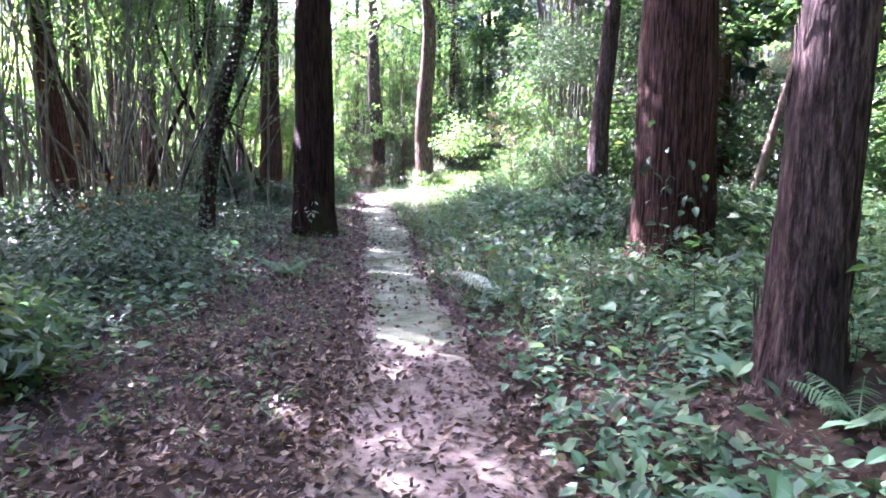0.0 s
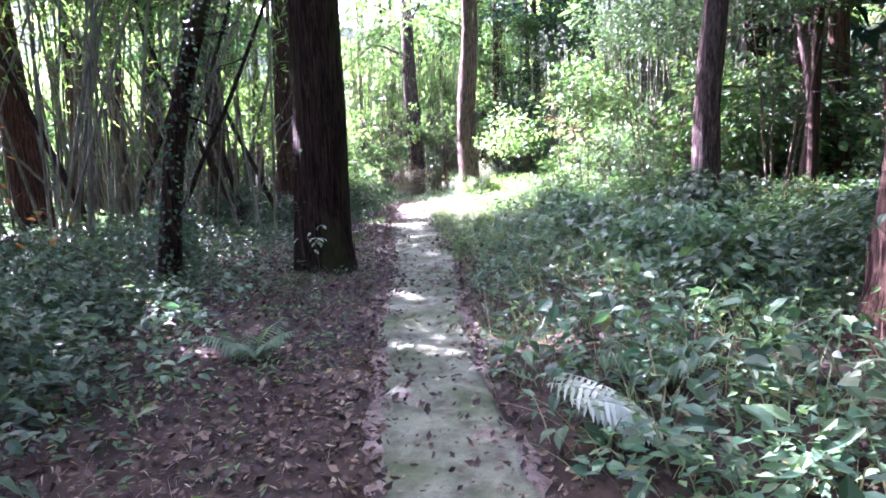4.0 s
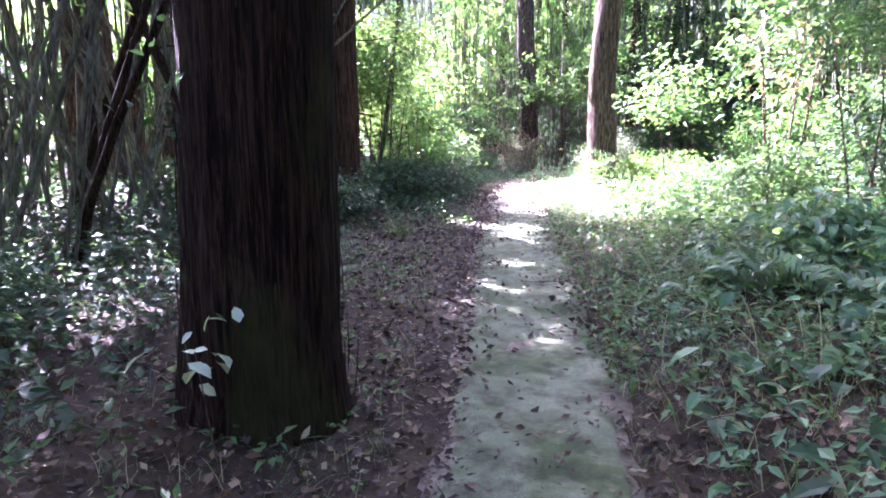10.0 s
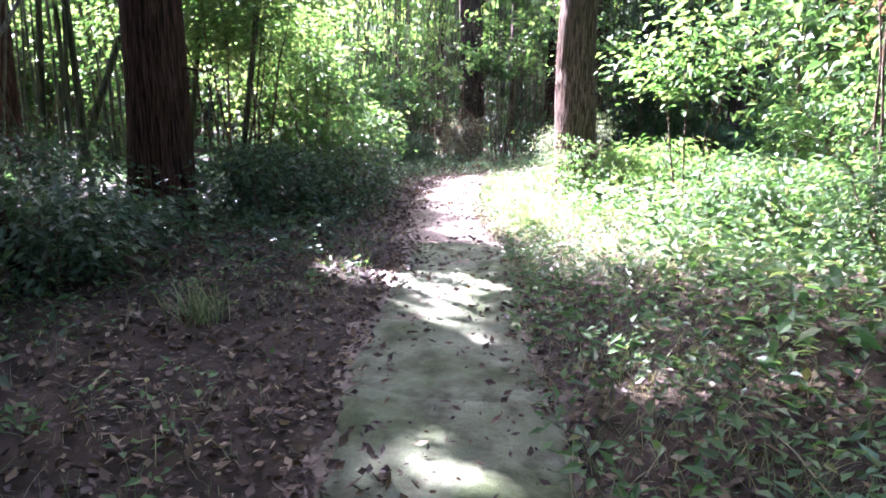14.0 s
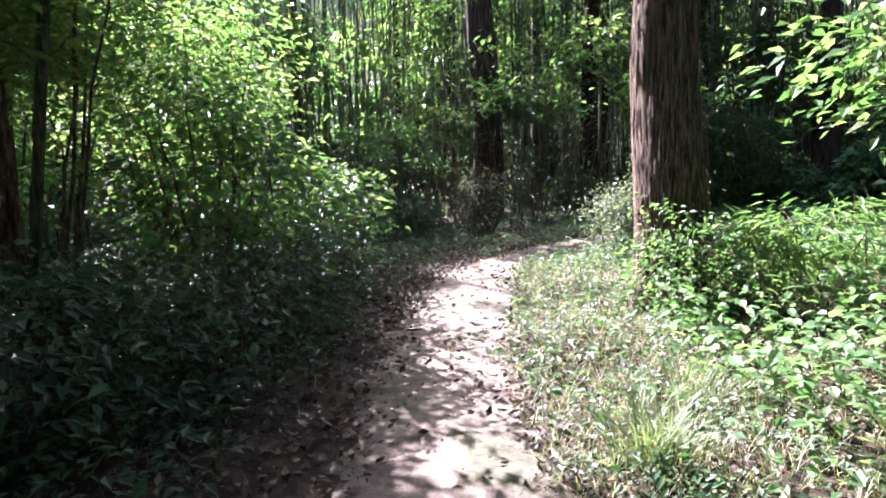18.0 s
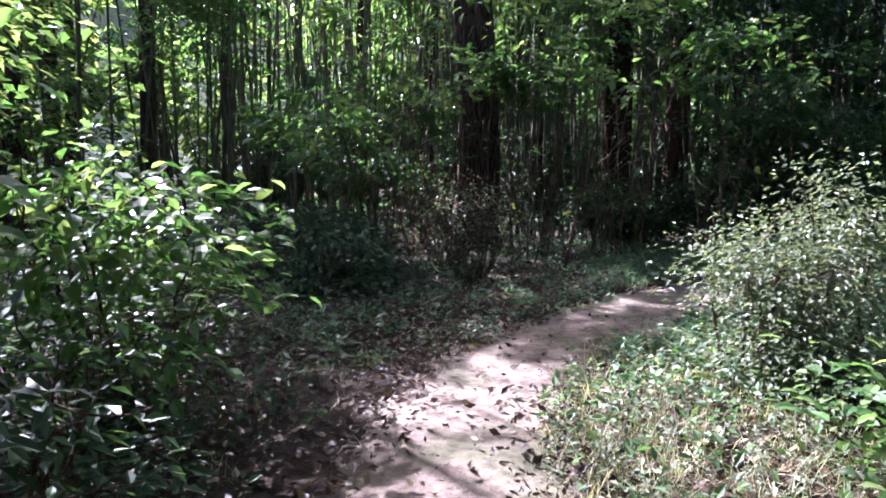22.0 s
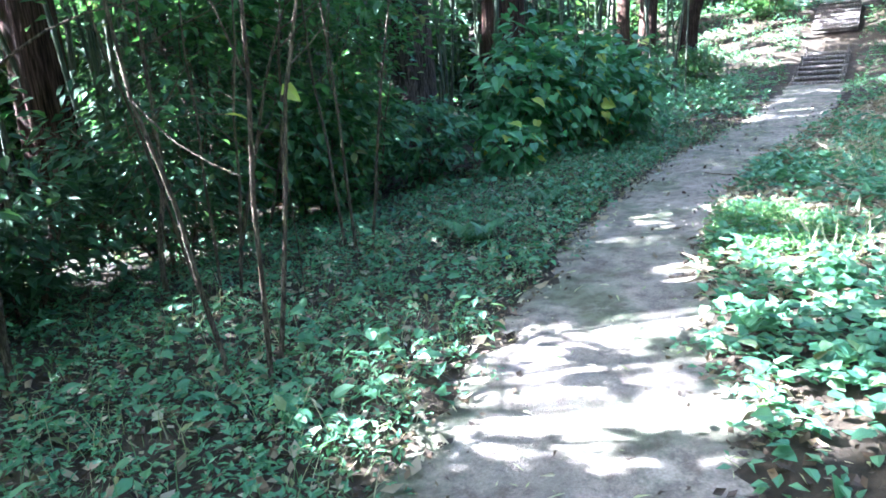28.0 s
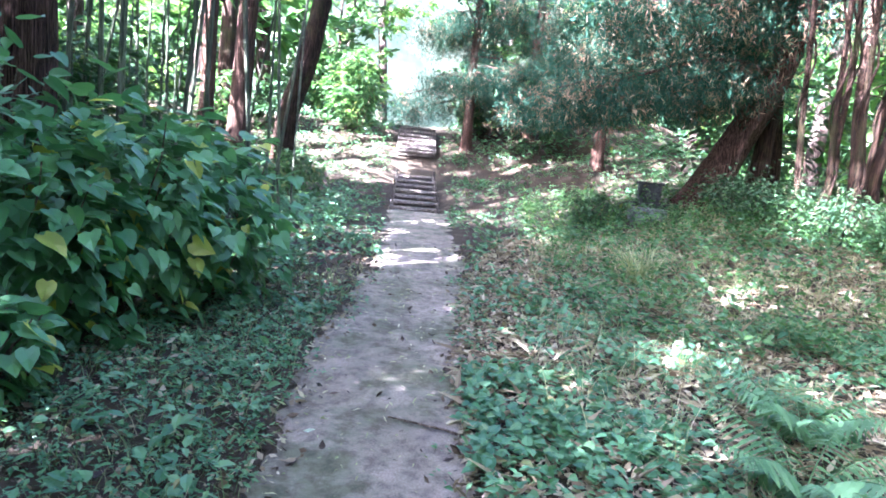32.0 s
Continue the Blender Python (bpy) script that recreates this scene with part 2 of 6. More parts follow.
def smooth_line(points, per=14):
    p = np.array(points, float)
    p = np.vstack([2 * p[0] - p[1], p, 2 * p[-1] - p[-2]])
    out = []
    for i in range(1, len(p) - 2):
        for u in np.arange(per) / per:
            a, b, c, d = p[i - 1 : i + 3]
            out.append(0.5 * (2 * b + (c - a) * u + (2 * a - 5 * b + 4 * c - d) * u * u + (3 * b - a - 3 * c + d) * u**3))
    return np.array(out + [p[-2]])


LINE = smooth_line(TRAIL, 20)
TANG = np.gradient(LINE[:, :2], axis=0)
TANG /= np.linalg.norm(TANG, axis=1)[:, None]


def lateral(x, y):
    """Signed distance from the middle of the path (right is positive) and the half width there."""
    x, y = np.atleast_1d(np.asarray(x, float)), np.atleast_1d(np.asarray(y, float))
    side, half = np.empty(len(x)), np.empty(len(x))
    for k in range(0, len(x), 20000):
        s = slice(k, k + 20000)
        dx, dy = x[s, None] - LINE[None, :, 0], y[s, None] - LINE[None, :, 1]
        d2 = dx * dx + dy * dy
        i = d2.argmin(1)
        j = np.arange(len(i))
        cr = dx[j, i] * TANG[i, 1] - dy[j, i] * TANG[i, 0]
        side[s], half[s] = np.sqrt(d2[j, i]) * np.sign(cr + 1e-9), LINE[i, 2]
    return side, half


def step01(a, b, v):
    t = np.clip((v - a) / (b - a), 0, 1)
    return t * t * (3 - 2 * t)


STAIR = np.array([17.45, 34.65])
UP = np.array([0.968, 0.25])
ACROSS = np.array([-0.25, 0.968])


def waves(x, y, k=1.0):
    return np.sin(x * 1.3 * k + 0.7) * np.cos(y * 1.1 * k + 0.3) + 0.5 * np.sin(x * 2.9 * k - y * 2.3 * k) + 0.3 * np.cos(x * 5.3 * k + y * 4.7 * k)


def land(x, y):
    """Height of the ground."""
    x, y = np.atleast_1d(np.asarray(x, float)), np.atleast_1d(np.asarray(y, float))
    side, half = lateral(x, y)
    off = np.abs(side) - half
    z = np.interp(x, [-5, 0, 3, 6, 9, 13, 17.3], [0, 0.07, 0.15, 0.24, 0.3, 0.47, 0.67]) * step01(24, 29, y)
    u = (x - STAIR[0]) * UP[0] + (y - STAIR[1]) * UP[1]
    v = (x - STAIR[0]) * ACROSS[0] + (y - STAIR[1]) * ACROSS[1]
    hill = np.interp(u, [0.2, 4.6, 7.2, 9.6, 16, 40, 200], [0, 0.84, 1.6, 2.55, 2.8, 3.2, 5])
    z = z + hill * step01(-22, -6, v) * step01(26, 9, v) - 0.10 * step01(-0.1, 0.3, u) * step01(11, 10, u) * step01(0.95, 0.7, np.abs(v))
    bank = np.interp(side, [0.7, 2.5, 6, 12, 40], [0, 0.22, 0.5, 0.8, 1.2]) * step01(20, 13, y)
    left = np.interp(-side, [0.6, 1.6, 4, 10, 40], [0, 0.07, 0.1, 0.0, -0.2]) * step01(24, 18, y)
    bank = bank + np.interp(np.where(u > 0, -v, side), [1.2, 3, 5, 9, 20], [0, 0.3, 0.85, 1.3, 1.7]) * step01(6.5, 12, x) * step01(24, 27, y)
    rough = waves(x, y) * 0.025 * step01(0.0, 1.2, off) + waves(x, y, 0.22) * 0.12 * step01(1.0, 5, off)
    return z + bank + left + rough - 0.03 * step01(0.3, -0.3, off)


def ground_at(x, y):
    return float(land([x], [y])[0])


# gaps cut in the canopy: ground places chosen to get sun, with their radius
GAPS = np.array([(-0.4, 3.2, 0.5), (-0.6, 2.4, 0.45), (-1.3, 8.2, 0.3), (-1.4, 1.9, 0.3), (-1.1, 2.0, 0.25), (0.5, 1.3, 0.3), (0.3, 4.2, 0.3), (1.1, 3.9, 0.2), (-2.6, 9.3, 0.15), (0.6, 2.6, 0.3), (0.9, 3.4, 0.3)]
                + [(-2.0, 16.1, 0.5), (-2.5, 21.2, 0.4), (-1.0, 23.1, 1.0), (-0.9, 15.1, 0.3), (-2.2, 17.0, 0.4), (-1.8, 14.1, 0.2), (-0.1, 20.1, 1.2), (-3.1, 17.1, 0.35), (1.2, 17.8, 0.7)]
                + [(-2.8, 25.1, 0.5), (-2.9, 24.6, 0.75), (-2.7, 22.6, 0.4), (-2.2, 20.0, 0.5), (-1.0, 22.0, 0.8), (-2.5, 24.9, 0.5), (-1.4, 24.9, 1.0), (-1.2, 25.7, 0.8), (-1.6, 28.3, 0.5), (-4.2, 24.4, 0.5), (-3.1, 29.7, 0.7), (-2.7, 29.0, 0.6), (-2.1, 31.4, 0.4), (-0.2, 28.2, 0.8)]
                + [(0.6, 29.95, 0.75), (-1.6, 29.2, 0.6), (0.5, 28.9, 0.7), (1.6, 29.5, 0.9), (3.1, 30.9, 0.3), (3.1, 29.9, 0.8), (4.4, 30.4, 0.5), (10.3, 28.6, 0.55), (12.1, 33.0, 0.8)]
                + [(22, 35.8, 1.2), (26, 37.5, 2.2), (32, 39.0, 3.0)])


def under_gap(p, spread=0.0):
    """True for points that would keep the sun from a gap's patch of ground."""
    p = np.atleast_2d(p)
    gx, gy = p[:, 0] - SUN.x / SUN.z * p[:, 2], p[:, 1] - SUN.y / SUN.z * p[:, 2]
    d = np.hypot(gx[:, None] - GAPS[None, :, 0], gy[:, None] - GAPS[None, :, 1])
    inside = (d < GAPS[None, :, 2] * (1.05 + 0.3 * waves(gx, gy, 2.5)[:, None]) + spread).any(1)
    return inside & (waves(gx, gy, 4.0) < 0.55)


def shades_gap(x, y, top, spread):
    h = np.linspace(1.5, top, 8)
    return bool(under_gap(np.stack([np.full(8, x), np.full(8, y), h], 1), spread).any())


# ---- builders ----
def mesh_from(name, verts, faces, mat, smooth=True):
    """Mesh from arrays: verts (n,3), faces (m,k) with one k."""
    verts, faces = np.asarray(verts, np.float32), np.asarray(faces, np.int32)
    me = bpy.data.meshes.new(name)
    n, k = faces.shape
    me.vertices.add(len(verts))
    me.vertices.foreach_set("co", verts.ravel())
    me.loops.add(n * k)
    me.loops.foreach_set("vertex_index", faces.ravel())
    me.polygons.add(n)
    me.polygons.foreach_set("loop_start", np.arange(0, n * k, k, dtype=np.int32))
    me.polygons.foreach_set("loop_total", np.full(n, k, np.int32))
    me.polygons.foreach_set("use_smooth", np.full(n, smooth))
    me.update(calc_edges=True)
    me.materials.append(mat)
    return me


def thing(name, at, label, category, group="", kind=""):
    ob = new(name)
    ob.location = at
    ob.empty_display_size = 0.2
    return tagged(ob, label, category, group, kind)


def child(name, me, parent, label="", kind=""):
    ob = new(name, me)
    ob.parent = parent
    return tagged(ob, label, kind=kind)


# leaf shapes: x across, y along, z up; one unit long
LEAF4 = (np.array([[0, 0, 0], [-0.24, 0.42, 0.07], [0, 1, -0.10], [0.24, 0.42, 0.07]]), np.array([[0, 2, 1], [0, 3, 2]]))
OVAL = (np.array([[0, 0, 0], [-0.27, 0.3, 0.07], [-0.22, 0.66, 0.05], [0, 1, -0.13], [0.22, 0.66, 0.05], [0.27, 0.3, 0.07], [0, 0.5, 0.0]]),
        np.array([[0, 6, 1], [1, 6, 2], [2, 6, 3], [6, 4, 3], [5, 4, 6], [0, 5, 6]]))
LEAF5 = (np.array([[0, 0, 0], [-0.27, 0.42, 0.08], [0, 1, -0.12], [0.27, 0.42, 0.08], [0, 0.42, -0.01]]), np.array([[0, 4, 1], [1, 4, 2], [4, 3, 2], [0, 3, 4]]))
HEART = (np.array([[0, 0, 0], [-0.2, -0.13, 0.02], [-0.42, 0.03, 0.05], [-0.43, 0.32, 0.06], [-0.24, 0.68, 0.02], [0, 1, -0.13],
                   [0.24, 0.68, 0.02], [0.43, 0.32, 0.06], [0.42, 0.03, 0.05], [0.2, -0.13, 0.02], [0, 0.38, -0.03]]),
         np.array([[0, 10, 1], [1, 10, 2], [2, 10, 3], [3, 10, 4], [4, 10, 5], [10, 6, 5], [10, 7, 6], [10, 8, 7], [10, 9, 8], [10, 0, 9]]))
BROAD = (np.array([[0, 0, 0], [-0.4, 0.12, 0.05], [-0.3, 0.62, 0.03], [0, 1, -0.12], [0.3, 0.62, 0.03], [0.4, 0.12, 0.05]]), np.array([[0, 2, 1], [0, 3, 2], [0, 4, 3], [0, 5, 4]]))
BLADE = (np.array([[-0.010, 0, 0], [0.010, 0, 0], [-0.009, 0.4, 0.0], [0.009, 0.4, 0.0], [-0.006, 0.75, -0.10], [0.006, 0.75, -0.10], [0, 1.0, -0.27]]),
         np.array([[0, 1, 3], [0, 3, 2], [2, 3, 5], [2, 5, 4], [4, 5, 6]]))
SLIM = (np.array([[0, 0, 0], [-0.085, 0.3, 0.02], [0, 1, -0.2], [0.085, 0.3, 0.02]]), np.array([[0, 2, 1], [0, 3, 2]]))
PINNA = (np.array([[0, 0, 0], [-0.10, 0.12, 0.02], [-0.055, 0.3, 0.01], [-0.085, 0.42, 0.0], [-0.045, 0.58, -0.03], [-0.06, 0.7, -0.05], [0, 1, -0.16],
                   [0.06, 0.7, -0.05], [0.045, 0.58, -0.03], [0.085, 0.42, 0.0], [0.055, 0.3, 0.01], [0.10, 0.12, 0.02]]),
         np.array([[0, 11, 1], [1, 11, 10], [1, 10, 2], [2, 10, 9], [2, 9, 3], [3, 9, 8], [3, 8, 4], [4, 8, 7], [4, 7, 5], [5, 7, 6]]))
CURL = (np.array([[0, 0, 0.06], [-0.26, 0.42, 0.17], [0, 1, 0.2], [0.27, 0.48, 0.02], [0, 0.46, 0.0]]), np.array([[0, 4, 1], [1, 4, 2], [4, 3, 2], [0, 3, 4]]))


FLAKE = (np.array([[0, 0, 0.05], [-0.26, 0.42, 0.16], [0, 1, 0.2], [0.27, 0.48, 0.0]]), np.array([[0, 3, 1], [1, 3, 2]]))
STRIP = (np.array([[-0.022, 0, -0.01], [0.026, 0.03, -0.01], [0.034, 0.5, 0.012], [-0.028, 0.45, 0.010], [0.016, 1, 0.0], [-0.016, 0.93, 0.0]]), np.array([[0, 1, 2], [0, 2, 3], [3, 2, 4], [3, 4, 5]]))


def leaves(name, shape, pos, size, yaw, tilt, roll, mat):
    """One mesh of many leaves. tilt: radians above the level of the leaf's length."""
    tv, tf = shape
    pos, size = np.asarray(pos, float), np.asarray(size, float)
    n = len(pos)
    cy, sy, ct, st, cr, sr = np.cos(yaw), np.sin(yaw), np.cos(tilt), np.sin(tilt), np.cos(roll), np.sin(roll)
    along = np.stack([-sy * ct, cy * ct, st], 1)
    flat = np.stack([cy, sy, 0 * cy], 1)
    up = np.cross(flat, along)
    right = flat * cr[:, None] + up * sr[:, None]
    above = up * cr[:, None] - flat * sr[:, None]
    v = tv[None, :, 0, None] * right[:, None] + tv[None, :, 1, None] * along[:, None] + tv[None, :, 2, None] * above[:, None]
    v = v * size[:, None, None] + pos[:, None]
    f = tf[None] + (np.arange(n) * len(tv))[:, None, None]
    return mesh_from(name, v.reshape(-1, 3), f.reshape(-1, 3), mat, False)


def clump_points(n, centre, radii, sprig=18, spread=0.16, hollow=0.35, r=rng):
    """Points gathered in flat sprigs within an uneven ellipsoid."""
    k = max(1, n // sprig)
    d = r.normal(size=(k, 3))
    d /= np.linalg.norm(d, axis=1)[:, None]
    rad = (hollow + (1 - hollow) * r.random(k) ** 0.6) * (0.82 + 0.22 * np.sin(d[:, 0] * 5 + d[:, 2] * 4) * np.cos(d[:, 1] * 4))
    c = np.array(centre) + d * rad[:, None] * np.array(radii)
    out = np.repeat(c, sprig, 0)
    out = out + r.normal(size=out.shape) * spread * np.array([1, 1, 0.45])
    return out, np.repeat(np.arctan2(-d[:, 0], d[:, 1]), sprig)


def tube(path, radii, sides=8, rough=0.0, flute=0, seed=0, grain=1.0):
    """A tapered, uneven tube along a path: verts and quads as arrays."""
    path, radii = np.asarray(path, float), np.asarray(radii, float)
    t = np.gradient(path, axis=0)
    t /= np.linalg.norm(t, axis=1)[:, None]
    ref = np.array([[1.0, 0, 0]]) if np.abs(t[:, 2]).mean() > 0.6 else np.array([[0, 0, 1.0]])
    a = np.cross(t, ref)
    a /= np.linalg.norm(a, axis=1)[:, None]
    b = np.cross(t, a)
    th = np.linspace(0, 2 * np.pi, sides, endpoint=False)
    rr = np.repeat(radii[:, None], sides, 1)
    if rough:
        h = np.linspace(0, 1, len(path))[:, None] * len(path) * 0.37 * grain
        rr = rr * (1 + rough * (np.sin(3 * th + seed + 0.5 * h) * 0.6 + np.sin(5 * th - seed * 2 + 1.1 * h) * 0.4))
    if flute:
        h = np.arange(len(path))[:, None]
        ridge = np.abs(np.sin(flute * th / 2 + 0.25 * np.sin(h * 0.33 + seed) + 0.4 * np.sin(3 * th)))
        rr = rr * (1 + 0.05 * ridge + 0.012 * np.sin(flute * 1.7 * th + h * 0.9))
    v = path[:, None] + rr[:, :, None] * (np.cos(th)[None, :, None] * a[:, None] + np.sin(th)[None, :, None] * b[:, None])
    m = len(path)
    i, j = np.meshgrid(np.arange(m - 1), np.arange(sides), indexing="ij")
    j2 = (j + 1) % sides
    f = np.stack([i * sides + j, i * sides + j2, (i + 1) * sides + j2, (i + 1) * sides + j], -1).reshape(-1, 4)
    return v.reshape(-1, 3), f


def joined(parts):
    vs, fs, n = [], [], 0
    for v, f in parts:
        vs.append(v), fs.append(f + n)
        n += len(v)
    return np.vstack(vs), np.vstack(fs)


def limb_path(start, way, length, n=8, droop=0.0, wiggle=0.08, r=rng):
    p, d = [np.array(start, float)], np.array(way, float) / np.linalg.norm(way)
    for _ in range(n - 1):
        d = d + r.normal(size=3) * wiggle + np.array([0, 0, -droop])
        d /= np.linalg.norm(d)
        p.append(p[-1] + d * length / (n - 1))
    return np.array(p)


def tree(x, y, radius, height, label, bark, leaf=None, bends=((0, 0, 0),), crown_from=6.0, crown_r=3.2, n_leaves=6000, leaf_size=0.16,
         sides=40, flute=26, limbs=9, flare=0.35, name="tree", bare=0, group="", flakes=0):
    """A tree: uneven trunk, limbs and crown. bends: (height, dx, dy) of the trunk's line."""
    z0 = ground_at(x, y) - 0.08
    t = thing(name, (x, y, z0), label, "tree", group)
    b = np.array([(0, 0, 0), *bends, (height, *bends[-1][1:])], float)
    b = b[np.argsort(b[:, 0], kind="stable")]
    hs = np.concatenate([np.linspace(0, 1.0, 9)[:-1], np.linspace(1.0, 6, 26)[:-1], np.linspace(6, height, 12)])
    px, py = np.interp(hs, b[:, 0], b[:, 1]), np.interp(hs, b[:, 0], b[:, 2])
    k = np.ones(5) / 5
    px[2:-2], py[2:-2] = np.convolve(px, k, "valid"), np.convolve(py, k, "valid")
    rr = radius * (1 + flare * np.exp(-hs / 0.22) + 0.12 * np.exp(-hs / 1.2)) * (1 - 0.72 * np.clip(hs / height, 0, 1) ** 1.2)
    path = np.stack([px, py, hs], 1)
    child("trunk", mesh_from("trunk", *tube(path, rr, sides, 0.06, flute, x * 3 + y), bark), t)
    if flakes:
        fh, th = 4.6 * rng.random(flakes), rng.random(flakes) * 6.283
        fr = np.interp(fh, hs, rr) * (1.035 + 0.02 * rng.random(flakes))
        fp = np.stack([np.interp(fh, hs, px) + fr * np.cos(th), np.interp(fh, hs, py) + fr * np.sin(th), fh], 1)
        child("loose_bark", leaves("loose_bark", STRIP, fp, 0.14 + 0.3 * rng.random(flakes), np.arctan2(np.cos(th), -np.sin(th)) + rng.normal(size=flakes) * 0.12,
                                   np.pi / 2 + 0.02 + rng.normal(size=flakes) * 0.035, rng.normal(size=flakes) * 0.12, bark), t, "loose strips of bark", "stuff")
    tips = []
    for i in range(limbs):
        h = crown_from * 0.8 + (height - crown_from * 0.8) * (i + 0.5) / limbs
        a = i * 2.4 + x
        s = np.array([np.interp(h, hs, px), np.interp(h, hs, py), h])
        ln = crown_r * (1.05 - 0.5 * (i / limbs))
        lp = limb_path(s, (np.cos(a), np.sin(a), 0.35), ln, 7, -0.02, 0.1)
        child("limb", mesh_from("limb", *tube(lp, np.linspace(radius * 0.25, 0.015, 7), 6), bark), t)
        tips += [lp[3], lp[5], lp[6]]
    for i in range(bare):
        h = 1.8 + 3.2 * (i + rng.random()) / bare
        a = rng.random() * 6.28
        s = np.array([np.interp(h, hs, px), np.interp(h, hs, py), h])
        child("twig", mesh_from("twig", *tube(limb_path(s, (np.cos(a), np.sin(a), 0.1), 0.5 + rng.random(), 6, 0.05, 0.2), np.linspace(0.018, 0.004, 6), 5), bark), t)
    if leaf and n_leaves and tips:
        n_leaves, leaf_size = int(n_leaves * 0.62), leaf_size * 1.27
        per = n_leaves // len(tips)
        ps, ys = [], []
        for tip in tips:
            q, w = clump_points(per, tip, (crown_r * 0.42, crown_r * 0.42, crown_r * 0.22), 14, 0.2, 0.1)
            ps.append(q), ys.append(w)
        ps, ys = np.vstack(ps), np.concatenate(ys)
        n = len(ps)
        shaded = ~under_gap(ps + (x, y, z0))
        size, yaw = leaf_size * (0.7 + 0.6 * rng.random(n)), ys + rng.normal(size=n) * 0.9
        tilt, roll = rng.normal(size=n) * 0.4 - 0.15, rng.normal(size=n) * 0.5
        child("crown", leaves("crown", LEAF4, ps[shaded], size[shaded], yaw[shaded], tilt[shaded], roll[shaded], leaf), t)
    return t


def shrub(x, y, radii, n, label, leaf, size=0.08, shape=LEAF4, stems=6, zc=None, name="shrub", sprig=12, spread=0.12, bark=None, hollow=0.3, droop=-0.2, group=""):
    """A bush: stems that fork from the ground and a gappy leaf mass."""
    z0 = ground_at(x, y) - 0.03
    t = thing(name, (x, y, z0), label, "shrub", group)
    zc = radii[2] * 0.95 if zc is None else zc
    for i in range(stems):
        a = i * 2.4 + x * 7
        top = np.array([np.cos(a) * radii[0] * 0.6, np.sin(a) * radii[1] * 0.6, zc + radii[2] * (0.2 + 0.5 * rng.random())])
        s = np.array([np.cos(a) * 0.12, np.sin(a) * 0.12, 0.0])
        lp = np.linspace(0, 1, 8)[:, None] * (top - s) + s + rng.normal(size=(8, 3)) * 0.03 * np.linspace(0, 1, 8)[:, None]
        w = 0.006 + 0.006 * radii[2]
        parts = [tube(lp, np.linspace(w * 1.5, w * 0.35, 8), 6)]
        for j in (3, 5, 6):
            d = rng.normal(size=3) + (0, 0, 0.4)
            parts.append(tube(limb_path(lp[j], d, radii[0] * 0.55, 5, 0.0, 0.2), np.linspace(w * 0.6, 0.003, 5), 5))
        child("stem", mesh_from("stem", *joined(parts), bark or TWIGBARK), t)
    p, w = clump_points(n, (0, 0, zc), radii, sprig, spread, hollow)
    keep = (p[:, 2] > 0.05) & ~((p[:, 2] > 1.7) & under_gap(p + (x, y, z0)))
    m = len(p)
    sizes, yaw = size * (0.6 + 0.7 * rng.random(m)), w + rng.normal(size=m) * 0.8
    tilt, roll = rng.normal(size=m) * 0.35 + droop, rng.normal(size=m) * 0.4
    child("foliage", leaves("foliage", shape, p[keep], sizes[keep], yaw[keep], tilt[keep], roll[keep], leaf), t)
    return t


def fern(x, y, label, n=9, length=0.7, leaf=None, arch=0.9, z=None, lean=0.0, fan=6.283, hang=0.35):
    """A fern: arching fronds from one crown, each with a rib and paired leaflets."""
    t = thing("fern", (x, y, ground_at(x, y) if z is None else z), label, "fern")
    for i in range(n):
        a = i * fan / n + rng.random() * 0.3 + lean
        ln = length * (0.75 + 0.4 * rng.random())
        s = np.linspace(0, 1, 17)
        el = arch * (1 - 1.15 * s) + 0.15
        d = np.stack([np.cos(a) * np.cos(el), np.sin(a) * np.cos(el), np.sin(el)], 1)
        rib = np.vstack([[0, 0, 0], np.cumsum(d[:-1] * ln / 16, 0)])
        rv, rf = tube(rib, np.linspace(0.006, 0.0015, 17), 4)
        pos, size, yaw = [], [], []
        q = np.arange(2, 17, 0.85)
        pts = np.stack([np.interp(q, np.arange(17), rib[:, c]) for c in range(3)], 1)
        wid = ln * 0.30 * np.sin(np.pi * np.clip((q - 1) / 16.5, 0.03, 1) ** 0.7) + 0.01
        for sgn in (-1, 1):
            pos.append(pts), size.append(wid), yaw.append(np.full(len(q), a - np.pi / 2 + sgn * 1.2))
        pos, size, yaw = np.vstack(pos), np.concatenate(size), np.concatenate(yaw)
        m = len(pos)
        f = child("frond", leaves("frond", PINNA, pos, size, yaw, -hang + rng.normal(size=m) * 0.1, rng.normal(size=m) * 0.2, leaf or FERN), t)
        child("rib", mesh_from("rib", rv, rf, leaf or FERN), f)
    return t


def scatter(n, box, rule, r=rng):
    """Random places in a box, kept where rule(side, half, x, y) is greater than chance."""
    x, y = r.uniform(box[0], box[2], n), r.uniform(box[1], box[3], n)
    side, half = lateral(x, y)
    ok = rule(side, half, x, y) > r.random(n)
    return x[ok], y[ok], side[ok]


